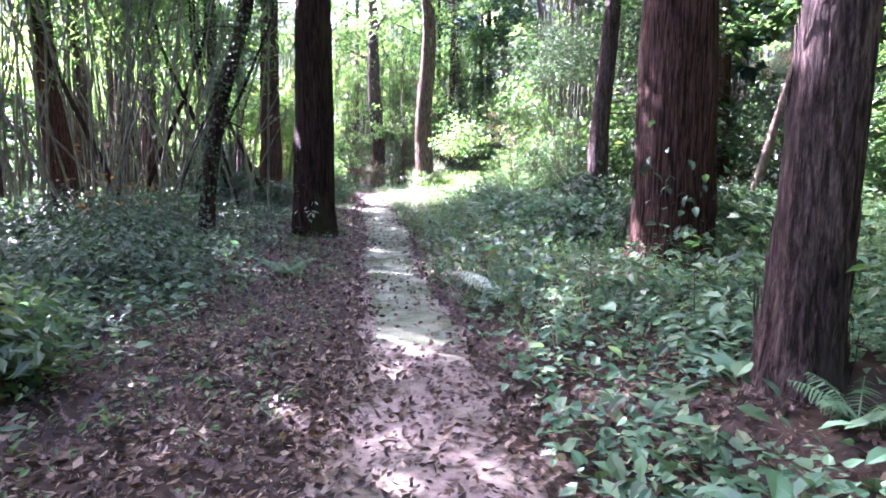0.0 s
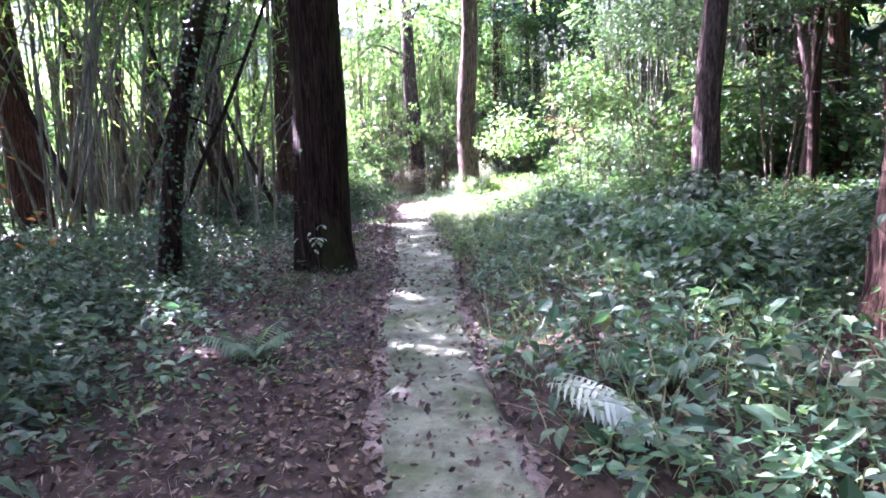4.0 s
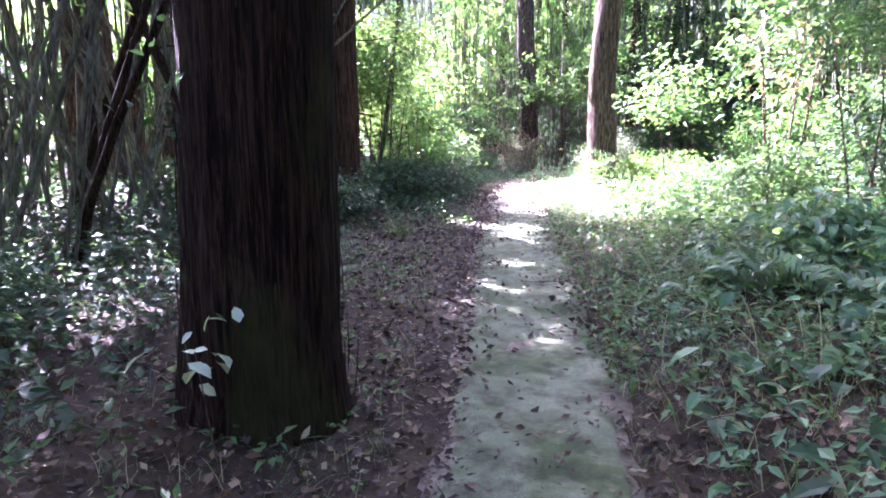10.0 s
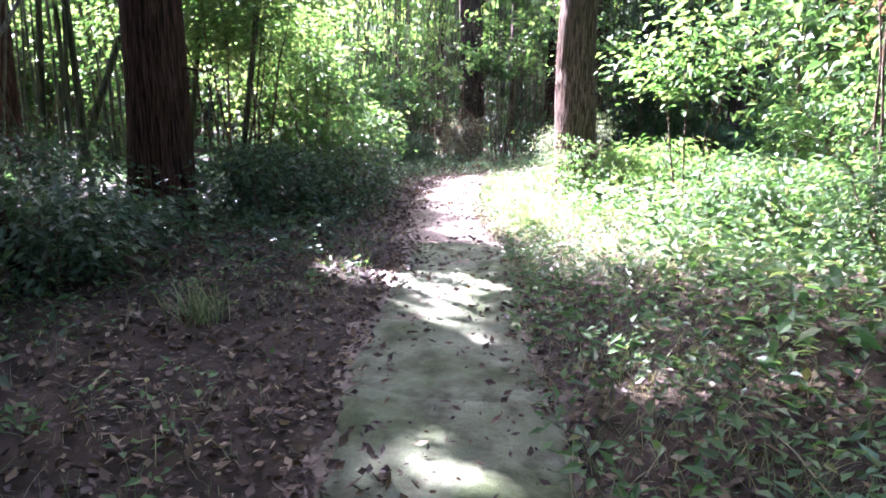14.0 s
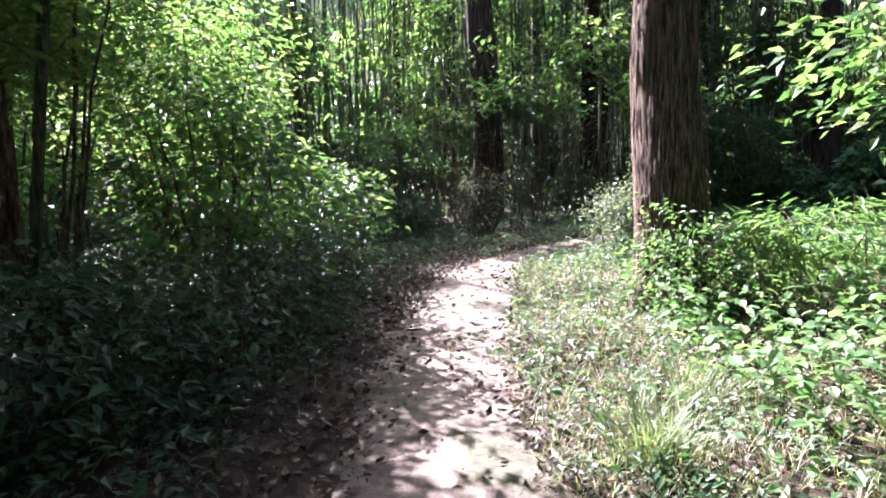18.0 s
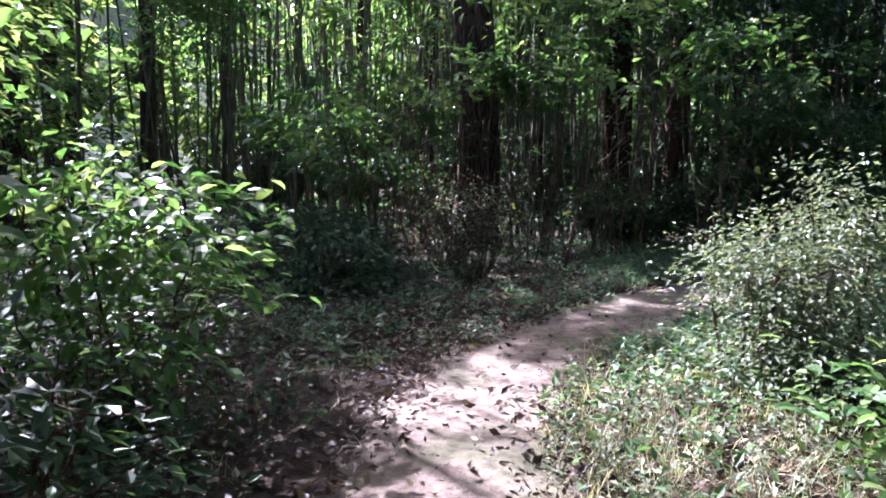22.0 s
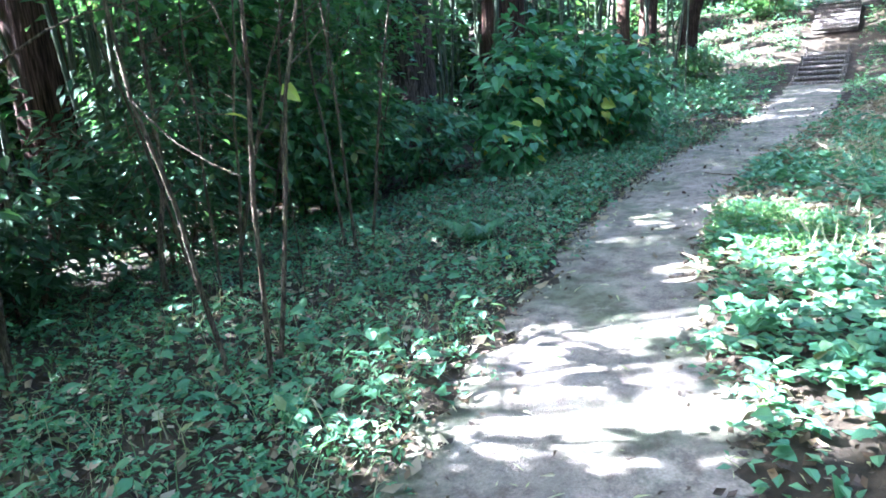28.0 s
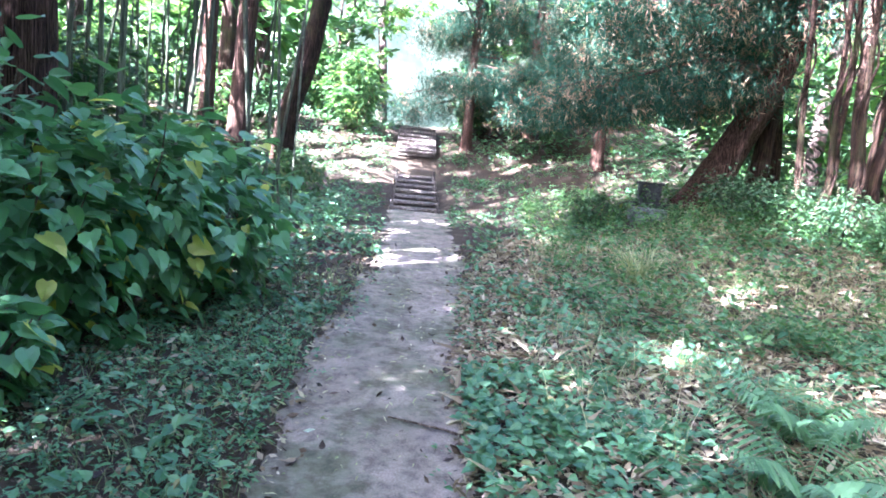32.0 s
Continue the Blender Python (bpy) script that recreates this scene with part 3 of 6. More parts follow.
def herbs(name, n, box, rule, label, mat, shape=OVAL, per=7, size=0.07, height=0.2, category="undergrowth", low=0.02, tilt=0.1):
    """Small plants of several leaves each, too many to count."""
    x, y, side = scatter(n, box, rule)
    z = land(x, y)
    h = height * (0.35 + 0.9 * rng.random(len(x)))
    k = len(x)
    yaw = rng.random((k, per)) * 6.283
    up = rng.random((k, per)) ** 0.6
    out = 0.25 * size + 0.5 * size * rng.random((k, per)) + 0.12 * h[:, None] * rng.random((k, per))
    px = x[:, None] - np.sin(yaw) * out
    py = y[:, None] + np.cos(yaw) * out
    pz = z[:, None] + low + h[:, None] * up
    pos = np.stack([px, py, pz], -1).reshape(-1, 3)
    m = len(pos)
    ob = new(name, leaves(name, shape, pos, size * (0.55 + 0.8 * rng.random(m)), yaw.ravel(), rng.normal(size=m) * 0.35 + tilt, rng.normal(size=m) * 0.35, mat))
    return tagged(ob, label, category, kind="stuff")


def blades(name, n, box, rule, label, mat, height=0.25, category="grass", lean=0.5):
    x, y, side = scatter(n, box, rule)
    z = land(x, y)
    k = 4
    m = len(x) * k
    pos = np.repeat(np.stack([x, y, z - 0.01], 1), k, 0) + rng.normal(size=(m, 3)) * np.array([0.02, 0.02, 0])
    ob = new(name, leaves(name, BLADE, pos, height * (0.5 + 0.8 * rng.random(m)), rng.random(m) * 6.283, 1.35 - np.abs(rng.normal(size=m)) * lean, rng.normal(size=m) * 0.3, mat))
    return tagged(ob, label, category, kind="stuff")


def litter(name, n, box, rule, label, mat=None, size=0.07, shape=CURL, lift=0.012):
    x, y, side = scatter(n, box, rule)
    m = len(x)
    pos = np.stack([x, y, land(x, y) + lift + 0.015 * rng.random(m)], 1)
    ob = new(name, leaves(name, shape, pos, size * (0.4 + 1.2 * rng.random(m) ** 1.5), rng.random(m) * 6.283, rng.normal(size=m) * 0.35, rng.normal(size=m) * 0.5, mat or LITTER))
    return tagged(ob, label, "leaf litter", kind="stuff")


# ---- ground, path ----
def axis_steps(lo, hi, fine_lo, fine_hi, fine):
    far = [-400, -200, -120, -80, -60, -45]
    a = [v for v in far if v < lo] + list(np.arange(lo, fine_lo, 1.0)) + list(np.arange(fine_lo, fine_hi, fine)) + list(np.arange(fine_hi, hi, 1.0))
    return np.array(a + [hi, hi + 15, hi + 40, hi + 90, hi + 200, hi + 400])


gx, gy = axis_steps(-35, 45, -10, 28, 0.25), axis_steps(-25, 65, -4, 40, 0.25)
mx, my = np.meshgrid(gx, gy, indexing="ij")
gv = np.stack([mx.ravel(), my.ravel(), land(mx.ravel(), my.ravel())], 1)
gi, gj = np.meshgrid(np.arange(len(gx) - 1), np.arange(len(gy) - 1), indexing="ij")
w = len(gy)
gf = np.stack([gi * w + gj, (gi + 1) * w + gj, (gi + 1) * w + gj + 1, gi * w + gj + 1], -1).reshape(-1, 4)
tagged(new("ground", mesh_from("ground", gv, gf, SOIL)), "brown forest soil under dead leaves and plants", "ground", kind="structure")

nl, na = len(LINE), 23
e = np.linspace(-1, 1, na)
edge = 1 + 0.05 * rng.normal(size=nl) + 0.07 * np.sin(np.arange(nl) * 0.43) + 0.04 * np.sin(np.arange(nl) * 0.97 + 1)
edge2 = 1 + 0.05 * rng.normal(size=nl) + 0.07 * np.sin(np.arange(nl) * 0.51 + 2) + 0.04 * np.sin(np.arange(nl) * 1.13)
wid = np.where(e[None] < 0, e[None] * edge[:, None], e[None] * edge2[:, None]) * LINE[:, 2:3] * 1.22
pxx = LINE[:, 0:1] + wid * TANG[:, 1:2]
pyy = LINE[:, 1:2] - wid * TANG[:, 0:1]
pzz = land(pxx.ravel(), pyy.ravel()).reshape(nl, na) + 0.03 + 0.007 * waves(pxx * 3, pyy * 3) + 0.006 * waves(pxx * 9, pyy * 9) - 0.05 * np.abs(e[None]) ** 4 * (1 + 0.5 * waves(pxx * 4, pyy * 4)) - 0.05 * (np.abs(e[None]) > 0.99)
pi_, pj = np.meshgrid(np.arange(nl - 1), np.arange(na - 1), indexing="ij")
pf = np.stack([pi_ * na + pj, pi_ * na + pj + 1, (pi_ + 1) * na + pj + 1, (pi_ + 1) * na + pj], -1).reshape(-1, 4)
tagged(new("path", mesh_from("path", np.stack([pxx, pyy, pzz], -1).reshape(-1, 3), pf, DIRT)), "narrow trodden path of grey-brown bare earth", "path", kind="structure")


def path_mat(y0, y1, shift, label, wide=1.0, wrinkle=0.012):
    """A sheet of green matting on the path, with creases and a turned edge."""
    ys = np.arange(y0, y1 + 0.01, 0.06)
    cx, cw = np.interp(ys, LINE[:, 1], LINE[:, 0]), np.interp(ys, LINE[:, 1], LINE[:, 2]) * wide
    s = np.linspace(-1, 1, 25)
    x = cx[:, None] + shift + s[None] * cw[:, None] * (1 + 0.03 * np.sin(ys * 3)[:, None] + 0.02 * rng.normal(size=len(ys))[:, None])
    y = np.repeat(ys[:, None], 25, 1) + 0.03 * np.sin(s * 3 + y0)[None]
    z = land(x.ravel(), y.ravel()).reshape(x.shape) + 0.046
    z = z + wrinkle * np.clip(np.sin(y * 5 + x * 3.1 + np.sin(x * 4 + y0)) * np.sin(y * 1.7 + x * 6), 0, 1) ** 2 * 2 + 0.006 * waves(x * 4, y * 4) + 0.004 * waves(x * 11, y * 11) + 0.010 * np.sin(y * 15 + 2 * np.sin(x * 6 + y)) * np.clip(waves(x, y, 1.7), 0, 1) - 0.02 * np.abs(s)[None] ** 5
    z = z - 0.03 * (np.abs(s) > 0.99)[None]
    z[0] -= 0.03
    z[-1] -= 0.03
    i, j = np.meshgrid(np.arange(len(ys) - 1), np.arange(24), indexing="ij")
    f = np.stack([i * 25 + j, i * 25 + j + 1, (i + 1) * 25 + j + 1, (i + 1) * 25 + j], -1).reshape(-1, 4)
    return tagged(new("path_mat", mesh_from("path_mat", np.stack([x, y, z], -1).reshape(-1, 3), f, MAT)), label, "mat", "mats laid along the path")


path_mat(2.75, 6.5, 0.03, "worn moss-green matting sheet on the earth path", 0.92)
path_mat(6.38, 10.82, -0.02, "faded green matting sheet with fallen leaves on it", 0.98)
path_mat(10.7, 14.94, 0.03, "creased green matting sheet strewn with dead leaves", 0.98, 0.02)
path_mat(14.8, 18.75, 0.02, "dark green matting sheet with a straight cut end", 0.96, 0.006)

# ---- trees by the path ----
reseed(21)
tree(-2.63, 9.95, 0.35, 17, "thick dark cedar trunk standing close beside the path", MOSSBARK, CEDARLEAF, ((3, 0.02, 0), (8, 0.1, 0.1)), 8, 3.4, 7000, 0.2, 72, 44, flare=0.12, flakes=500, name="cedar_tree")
tree(1.72, 1.26, 0.19, 14, "grey-brown tree trunk with flaking bark leaning slightly", GREYBARK, GREEN, ((2.4, 0.13, 0.05), (8, 0.5, 0.1)), 7, 3.0, 5000, 0.15, 60, 30, flakes=450)
tree(2.28, 4.95, 0.4, 18, "thick red-brown cedar trunk with creepers at its foot", CEDARBARK, CEDARLEAF, ((3, -0.02, 0), (8, 0.0, 0.1)), 8.5, 3.4, 7000, 0.2, 72, 40, flakes=700, name="cedar_tree")
tree(3.06, 11.7, 0.2, 13, "slender grey tree trunk with broken side twigs", GREYBARK, GREEN, ((2, 0, 0), (5, 0.25, 0.1), (8, 0.4, 0.1)), 7, 3.0, 4500, 0.16, bare=7)
tree(-5.65, 18.7, 0.315, 17, "dark straight cedar trunk with a creeper sprig on it", CEDARBARK, CEDARLEAF, ((3, 0.0, 0), (8, 0.1, 0.1)), 7.5, 4.2, 9500, 0.2, 48, 30, name="cedar_tree", bare=3)
tree(-0.84, 23.2, 0.32, 15, "curved grey-brown tree trunk sunlit on one side", SUNBARK, GREEN, ((1, -0.02, 0), (2.5, -0.12, 0.12), (3.3, -0.1, 0.15), (5, 0.06, 0.2), (8, 0.2, 0.3), (10, -0.6, 0.0), (13, -2.2, -0.6)), 9, 3.8, 9000, 0.18, 80, 36, flakes=800)
old_tree = tree(-3.7, 33.2, 0.37, 16, "old tree trunk with a pale streak of bare wood", GREYBARK, GREEN, ((2, 0.1, 0), (5, -0.05, -0.3), (8, -0.1, -0.4)), 7.5, 3.4, 5000, 0.17, 44, 22)
sh = np.linspace(1.3, 2.6, 10)
child("bare_wood", mesh_from("bare_wood", *tube(np.stack([np.interp(sh, (0, 2, 5), (0, 0.1, -0.05)) - 0.3 + 0.02 * np.sin(sh * 9), np.full(10, -0.24), sh], 1), 0.06 * np.sin(np.linspace(0.3, 2.9, 10)) + 0.01, 8, 0.1), PALEBARK), old_tree, "pale streak of bare wood")
ivy_tree = tree(-4.25, 8.7, 0.12, 9, "thin crooked tree wrapped in ivy", MOSSBARK, GREEN, ((1.5, 0.15, 0), (2.6, 0.4, 0), (4, 0.85, 0.1), (6, 1.1, 0.1)), 5, 2.4, 3500, 0.13, 24, 9, bare=4)
ih = 0.3 + 4.6 * rng.random(1500) ** 0.8
ia, ir = rng.random(1500) * 6.283, 0.12 + np.abs(rng.normal(size=1500)) * 0.13
ip = np.stack([np.interp(ih, (0, 1.5, 2.6, 4, 6), (0, 0.15, 0.4, 0.85, 1.1)) + ir * np.cos(ia), ir * np.sin(ia), ih], 1)
child("ivy", leaves("ivy", BROAD, ip, 0.04 + 0.03 * rng.random(1500), ia - np.pi / 2, -0.6 + rng.normal(size=1500) * 0.4, rng.normal(size=1500) * 0.4, DARKLEAF), ivy_tree, "dark ivy leaves clothing the trunk")
tree(-9.4, 13.8, 0.3, 16, "dark red-brown cedar trunk among bamboo", CEDARBARK, CEDARLEAF, ((3, -0.25, 0), (8, -0.6, 0)), 8, 3.2, 5000, 0.2, 36, 24, name="cedar_tree")
tree(-10.4, 12.6, 0.27, 16, "dark red-brown cedar trunk among bamboo", CEDARBARK, CEDARLEAF, ((3, -0.2, 0), (8, -0.6, 0)), 8, 3.2, 5000, 0.2, 36, 24, name="cedar_tree")
tree(6.2, 11.5, 0.09, 9, "thin pale bare pole-like trunk leaning over", PALEBARK, None, ((4, 1.1, 0.2), (8, 2.1, 0.4)), 6, 1.5, 0, 0.1, 16, 6, limbs=2)
tree(5.4, 13.2, 0.09, 13, "slim dark trunk behind the bank", MOSSBARK, GREEN, ((3, 0.0, 0), (8, 0.2, 0)), 6.5, 3.0, 4000, 0.16, 28, 16, bare=6)
tree(6.3, 15.5, 0.12, 10, "thin twisted trunk hung with vines", GREYBARK, GREEN, ((2, 0.2, 0), (4, -0.1, 0.2), (7, 0.2, 0.2)), 5, 2.4, 3000, 0.14, 20, 9, bare=8)
tree(-1.1, 34.2, 0.23, 15, "brown trunk standing in dark undergrowth", MOSSBARK, GREEN, ((3, 0.0, 0), (8, 0.1, 0.1)), 6.5, 3.0, 4500, 0.16, 36, 18)
tree(0.3, 35.6, 0.2, 15, "dark trunk standing in shade among bamboo", CEDARBARK, CEDARLEAF, ((3, 0.0, 0), (8, 0.1, 0.1)), 6.5, 3.0, 4500, 0.18, 32, 18, name="cedar_tree")
tree(8.5, 37.2, 0.4, 18, "large red-brown cedar trunk behind the big-leaved bush", CEDARBARK, CEDARLEAF, ((3, -0.05, 0), (8, -0.1, 0.1)), 7.5, 3.4, 6500, 0.2, 56, 34, name="cedar_tree", bare=2, flakes=350)
tree(5.3, 36.2, 0.31, 16, "broad dull brown trunk behind leafy bushes", GREYBARK, CEDARLEAF, ((3, 0.0, 0), (8, 0.1, 0.1)), 7, 3.2, 5500, 0.2, 48, 26, name="cedar_tree", flakes=200)
tree(16.9, 39.2, 0.25, 15, "straight brown trunk near the log steps", CEDARBARK, CEDARLEAF, ((3, 0.05, -0.15), (8, 0.1, -0.3)), 6, 3.0, 4500, 0.2, 36, 22, name="cedar_tree")
tree(17.45, 38.2, 0.27, 13, "ivy-clad crooked trunk beside the log steps", MOSSBARK, GREEN, ((2, 0, -0.1), (3.2, 0.1, -0.5), (5, 0.2, -0.8), (8, 0.2, -1.0)), 6, 3.0, 4500, 0.17, 36, 12)
leaner = tree(15.4, 28.75, 0.3, 9, "red-brown cedar leaning hard to one side", CEDARBARK, None, ((0.4, 0.01, -0.18), (1.5, 0.05, -0.72), (2.4, 0.08, -1.15), (4, 0.1, -1.65), (8, 0.1, -2.1)), 6, 2.5, 0, 0.2, 44, 26, name="cedar_tree", limbs=0, bare=3)
tree(15.9, 27.5, 0.16, 13, "dark upright trunk behind the leaning cedar", MOSSBARK, GREEN, ((3, 0.0, -0.1), (8, 0.1, -0.2)), 6, 3.0, 4500, 0.16, 30, 14)
slope_a = tree(25.4, 34.9, 0.17, 11, "slim reddish trunk above the slope", CEDARBARK, CEDARLEAF, ((3, 0.0, 0), (8, 0, 0)), 4, 2.6, 3500, 0.2, 24, 14, name="cedar_tree", bare=4)
slope_b = tree(26.0, 32.8, 0.21, 12, "sunlit red-brown trunk on the slope", CEDARBARK, CEDARLEAF, ((3, 0.0, 0), (8, 0, 0)), 4, 2.8, 3500, 0.2, 24, 14, name="cedar_tree", bare=4)
tree(-0.4, 30.6 + 8, 0.18, 14, "dark slim trunk in the grove", MOSSBARK, GREEN, ((3, 0.0, 0), (8, 0, 0)), 6, 2.8, 3500, 0.17, 24, 12)

for i, (x, y) in enumerate(((12.6, 26.6), (14.6, 26.2), (11.2, 25.9), (16.9, 26.9))):
    tree(x, y, 0.1 + 0.02 * (i % 2), 9, "thin crooked trunk hung with twisted vines", MOSSBARK, GREEN, ((1.2, 0.25 * (-1) ** i, 0.1), (2.4, -0.1, -0.2 * (-1) ** i), (4, 0.3, 0.1), (6, 0.2, 0)), 6.5, 2.2, 700, 0.14, 18, 7, 7, bare=10)

# ---- bamboo ----
reseed(22)


def bamboo_clump(x, y, n, label, spread=0.5, height=8.0, r0=0.026, mat=None, tilt=0.2):
    t = thing("bamboo_clump", (x, y, ground_at(x, y) - 0.05), label, "bamboo", "bamboo clumps")
    tips = []
    for i in range(n):
        s = rng.normal(size=2) * spread
        lean = rng.normal(size=2) * tilt * (1.7 if i % 3 == 0 else 0.9)
        hs = np.linspace(0, height * (0.7 + 0.4 * rng.random()), 15)
        p = np.stack([s[0] + lean[0] * hs + 0.012 * lean[0] * hs**2, s[1] + lean[1] * hs + 0.012 * lean[1] * hs**2, hs], 1)
        rad = r0 * (0.6 + 0.7 * rng.random()) * np.linspace(1, 0.5, 15)
        node = np.repeat(p, 2, 0)
        node[1::2, 2] += 0.02
        rr = np.repeat(rad, 2)
        rr[1::2] *= 1.14
        child("culm", mesh_from("culm", *tube(node, rr, 7), mat or BAMBOO), t)
        tips += [p[9], p[12], p[14]]
    tips = np.array(tips)
    q = np.repeat(tips, 40, 0) + rng.normal(size=(len(tips) * 40, 3)) * (0.5, 0.5, 0.6)
    q = q[~under_gap(q + (x, y, t.location.z))]
    m = len(q)
    child("foliage", leaves("foliage", SLIM, q, 0.16 + 0.1 * rng.random(m), rng.random(m) * 6.28, rng.normal(size=m) * 0.4 - 0.4, rng.normal(size=m) * 0.4, MAPLE), t)
    return t


bamboo_clump(-6.9, 11.6, 22, "dense clump of grey-green bamboo stems leaning every way", 0.55)
bamboo_clump(-7.9, 13.4, 18, "dense clump of thin bamboo stems", 0.6)
bamboo_clump(-5.9, 13.6, 16, "bamboo stems leaning across each other", 0.6, 7, 0.024, None, 0.24)
bamboo_clump(-9.3, 11.3, 18, "clump of weathered bamboo stems", 0.6)
bamboo_clump(-6.6, 16.2, 14, "crossed bamboo stems in shade", 0.7, 7, 0.026, None, 0.25)
bamboo_clump(-8.4, 17.6, 14, "crossed bamboo stems in shade", 0.7, 8, 0.028, None, 0.2)
bamboo_clump(-7.4, 20.0, 9, "a few dark bamboo stems, one thick and upright", 0.8, 8, 0.04, DARKBAMBOO, 0.12)
bamboo_clump(-6.6, 34.4, 24, "upright bamboo stems behind the bend", 0.8, 9, 0.026, BAMBOO, 0.06)
bamboo_clump(-4.6, 35.0, 26, "upright bamboo stems behind the bend", 0.9, 9, 0.024, BAMBOO, 0.06)
bamboo_clump(-2.0, 35.6, 24, "upright bamboo stems behind the bend", 0.8, 9, 0.025, DARKBAMBOO, 0.05)
bamboo_clump(-8.8, 34.6, 22, "upright bamboo stems in dappled light", 0.9, 9, 0.026, BAMBOO, 0.07)
bamboo_clump(0.6, 36.4, 22, "upright bamboo stems in dappled light", 0.9, 9, 0.026, DARKBAMBOO, 0.05)
bamboo_clump(2.8, 36.6, 20, "upright bamboo stems in dappled light", 0.8, 9, 0.027, BAMBOO, 0.05)
bamboo_clump(4.6, 38.0, 18, "tall bamboo stems behind dark bushes", 0.9, 9, 0.03, DARKBAMBOO, 0.06)
bamboo_clump(10.3, 38.8, 9, "tall green bamboo stems beside a cedar", 0.7, 9, 0.032, DARKBAMBOO, 0.05)
bamboo_clump(7.0, 39.4, 9, "tall green bamboo stems beside a cedar", 0.7, 9, 0.032, DARKBAMBOO, 0.05)


def grove(name, n, box, label, r0=0.03, height=9):
    x, y = rng.uniform(box[0], box[2], n), rng.uniform(box[1], box[3], n)
    z = land(x, y)
    parts = []
    for i in range(n):
        hs = np.linspace(0, height, 6)
        ln = rng.normal(size=2) * 0.05
        p = np.stack([x[i] + ln[0] * hs + 0.01 * ln[0] * hs**2, y[i] + ln[1] * hs, z[i] + hs], 1)
        parts.append(tube(p, r0 * (0.5 + rng.random()) * np.linspace(1, 0.6, 6), 6))
    return tagged(new(name, mesh_from(name, *joined(parts), DARKBAMBOO)), label, "bamboo", kind="stuff")


grove("bamboo_grove", 420, (-12, 35.5, 14, 48), "dark dense grove of thin upright bamboo stems")
grove("bamboo_grove", 320, (3.5, 19.5, 10, 25), "shaded bamboo stems behind the sunny bank", 0.025)
grove("bamboo_grove", 130, (-18, 16, -9, 32), "distant bamboo stems in shade")

for x, y, dx, h, r in ((-5.4, 14.6, -1.6, 7, 0.07), (-5.7, 15.4, -0.9, 8, 0.06), (-5.0, 15.9, -1.5, 7, 0.055), (-6.6, 13.2, 1.3, 7, 0.05), (-7.2, 12.2, -1.5, 8, 0.06), (-6.0, 12.4, 1.6, 7, 0.045), (-8.0, 14.6, 1.4, 8, 0.06)):
    tree(x, y, r, h, "thin dark trunk leaning slantwise across the bamboo", MOSSBARK, None, ((1, 0.25 * dx, 0), (2.5, 0.75 * dx, 0.1), (4.5, 1.3 * dx, 0.2)), 5, 1.2, 0, 0.1, 14, 5, limbs=2, bare=2, flare=0.15)

# ---- shrubs ----
reseed(23)
for x, y in ((-4.25, 20.3), (-4.4, 21.7), (-4.5, 23.2), (-5.4, 20.6), (-6.2, 22.4), (-6.4, 25.6)):
    shrub(x, y, (0.8, 0.9, 0.55), 850, "low dark twiggy bush crowding the path's edge", DARKLEAF, 0.09, stems=12, sprig=9)
shrub(-0.9, 34.0, (1.5, 1.2, 1.2), 1800, "understory tree with broad leaves above the bend", GREEN, 0.17, zc=4.2, stems=4, name="understory_tree")
shrub(1.4, 35.0, (1.9, 1.3, 1.4), 2200, "understory tree with dark leaves behind the bend", DARKLEAF, 0.16, zc=4.0, stems=4, name="understory_tree")
shrub(4.2, 36.0, (1.8, 1.3, 1.7), 3600, "understory tree with dark leaves behind the bend", DARKLEAF, 0.16, zc=3.8, stems=4, name="understory_tree")
# fresh green replaces mid green on two bushes to give them a sunlit look
shrub(-5.2, 22.4, (1.2, 1.3, 1.3), 2300, "large leafy bush in a fresh green that stands for sunlight", MAPLE, 0.125, OVAL, stems=9, sprig=13, spread=0.15, hollow=0.25)
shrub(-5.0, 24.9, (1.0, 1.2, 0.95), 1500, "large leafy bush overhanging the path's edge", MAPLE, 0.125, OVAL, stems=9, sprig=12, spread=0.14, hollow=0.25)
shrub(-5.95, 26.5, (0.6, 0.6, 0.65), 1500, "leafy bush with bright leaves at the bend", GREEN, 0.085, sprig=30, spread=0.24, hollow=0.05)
# yellow-green chosen over a plainer green to stand for sun in the leaves
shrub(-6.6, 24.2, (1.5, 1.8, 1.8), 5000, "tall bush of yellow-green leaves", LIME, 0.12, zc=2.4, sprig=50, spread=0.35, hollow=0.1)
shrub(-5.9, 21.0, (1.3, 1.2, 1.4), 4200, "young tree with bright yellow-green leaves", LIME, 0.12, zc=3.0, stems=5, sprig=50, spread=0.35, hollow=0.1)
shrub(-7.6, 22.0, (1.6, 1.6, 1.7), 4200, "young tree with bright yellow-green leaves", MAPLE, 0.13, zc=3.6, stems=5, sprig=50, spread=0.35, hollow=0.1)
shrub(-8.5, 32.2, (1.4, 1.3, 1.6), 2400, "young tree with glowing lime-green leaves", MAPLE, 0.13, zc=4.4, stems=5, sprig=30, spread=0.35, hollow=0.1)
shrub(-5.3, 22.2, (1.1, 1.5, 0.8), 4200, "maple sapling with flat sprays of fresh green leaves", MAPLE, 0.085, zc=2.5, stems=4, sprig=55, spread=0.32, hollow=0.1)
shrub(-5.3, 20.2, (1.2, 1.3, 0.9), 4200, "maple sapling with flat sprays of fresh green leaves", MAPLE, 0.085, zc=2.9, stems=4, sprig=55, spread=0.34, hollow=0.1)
shrub(-5.0, 28.7, (1.15, 0.8, 0.5), 2600, "dark low evergreen bush at the path's bend", DARKLEAF, 0.09)
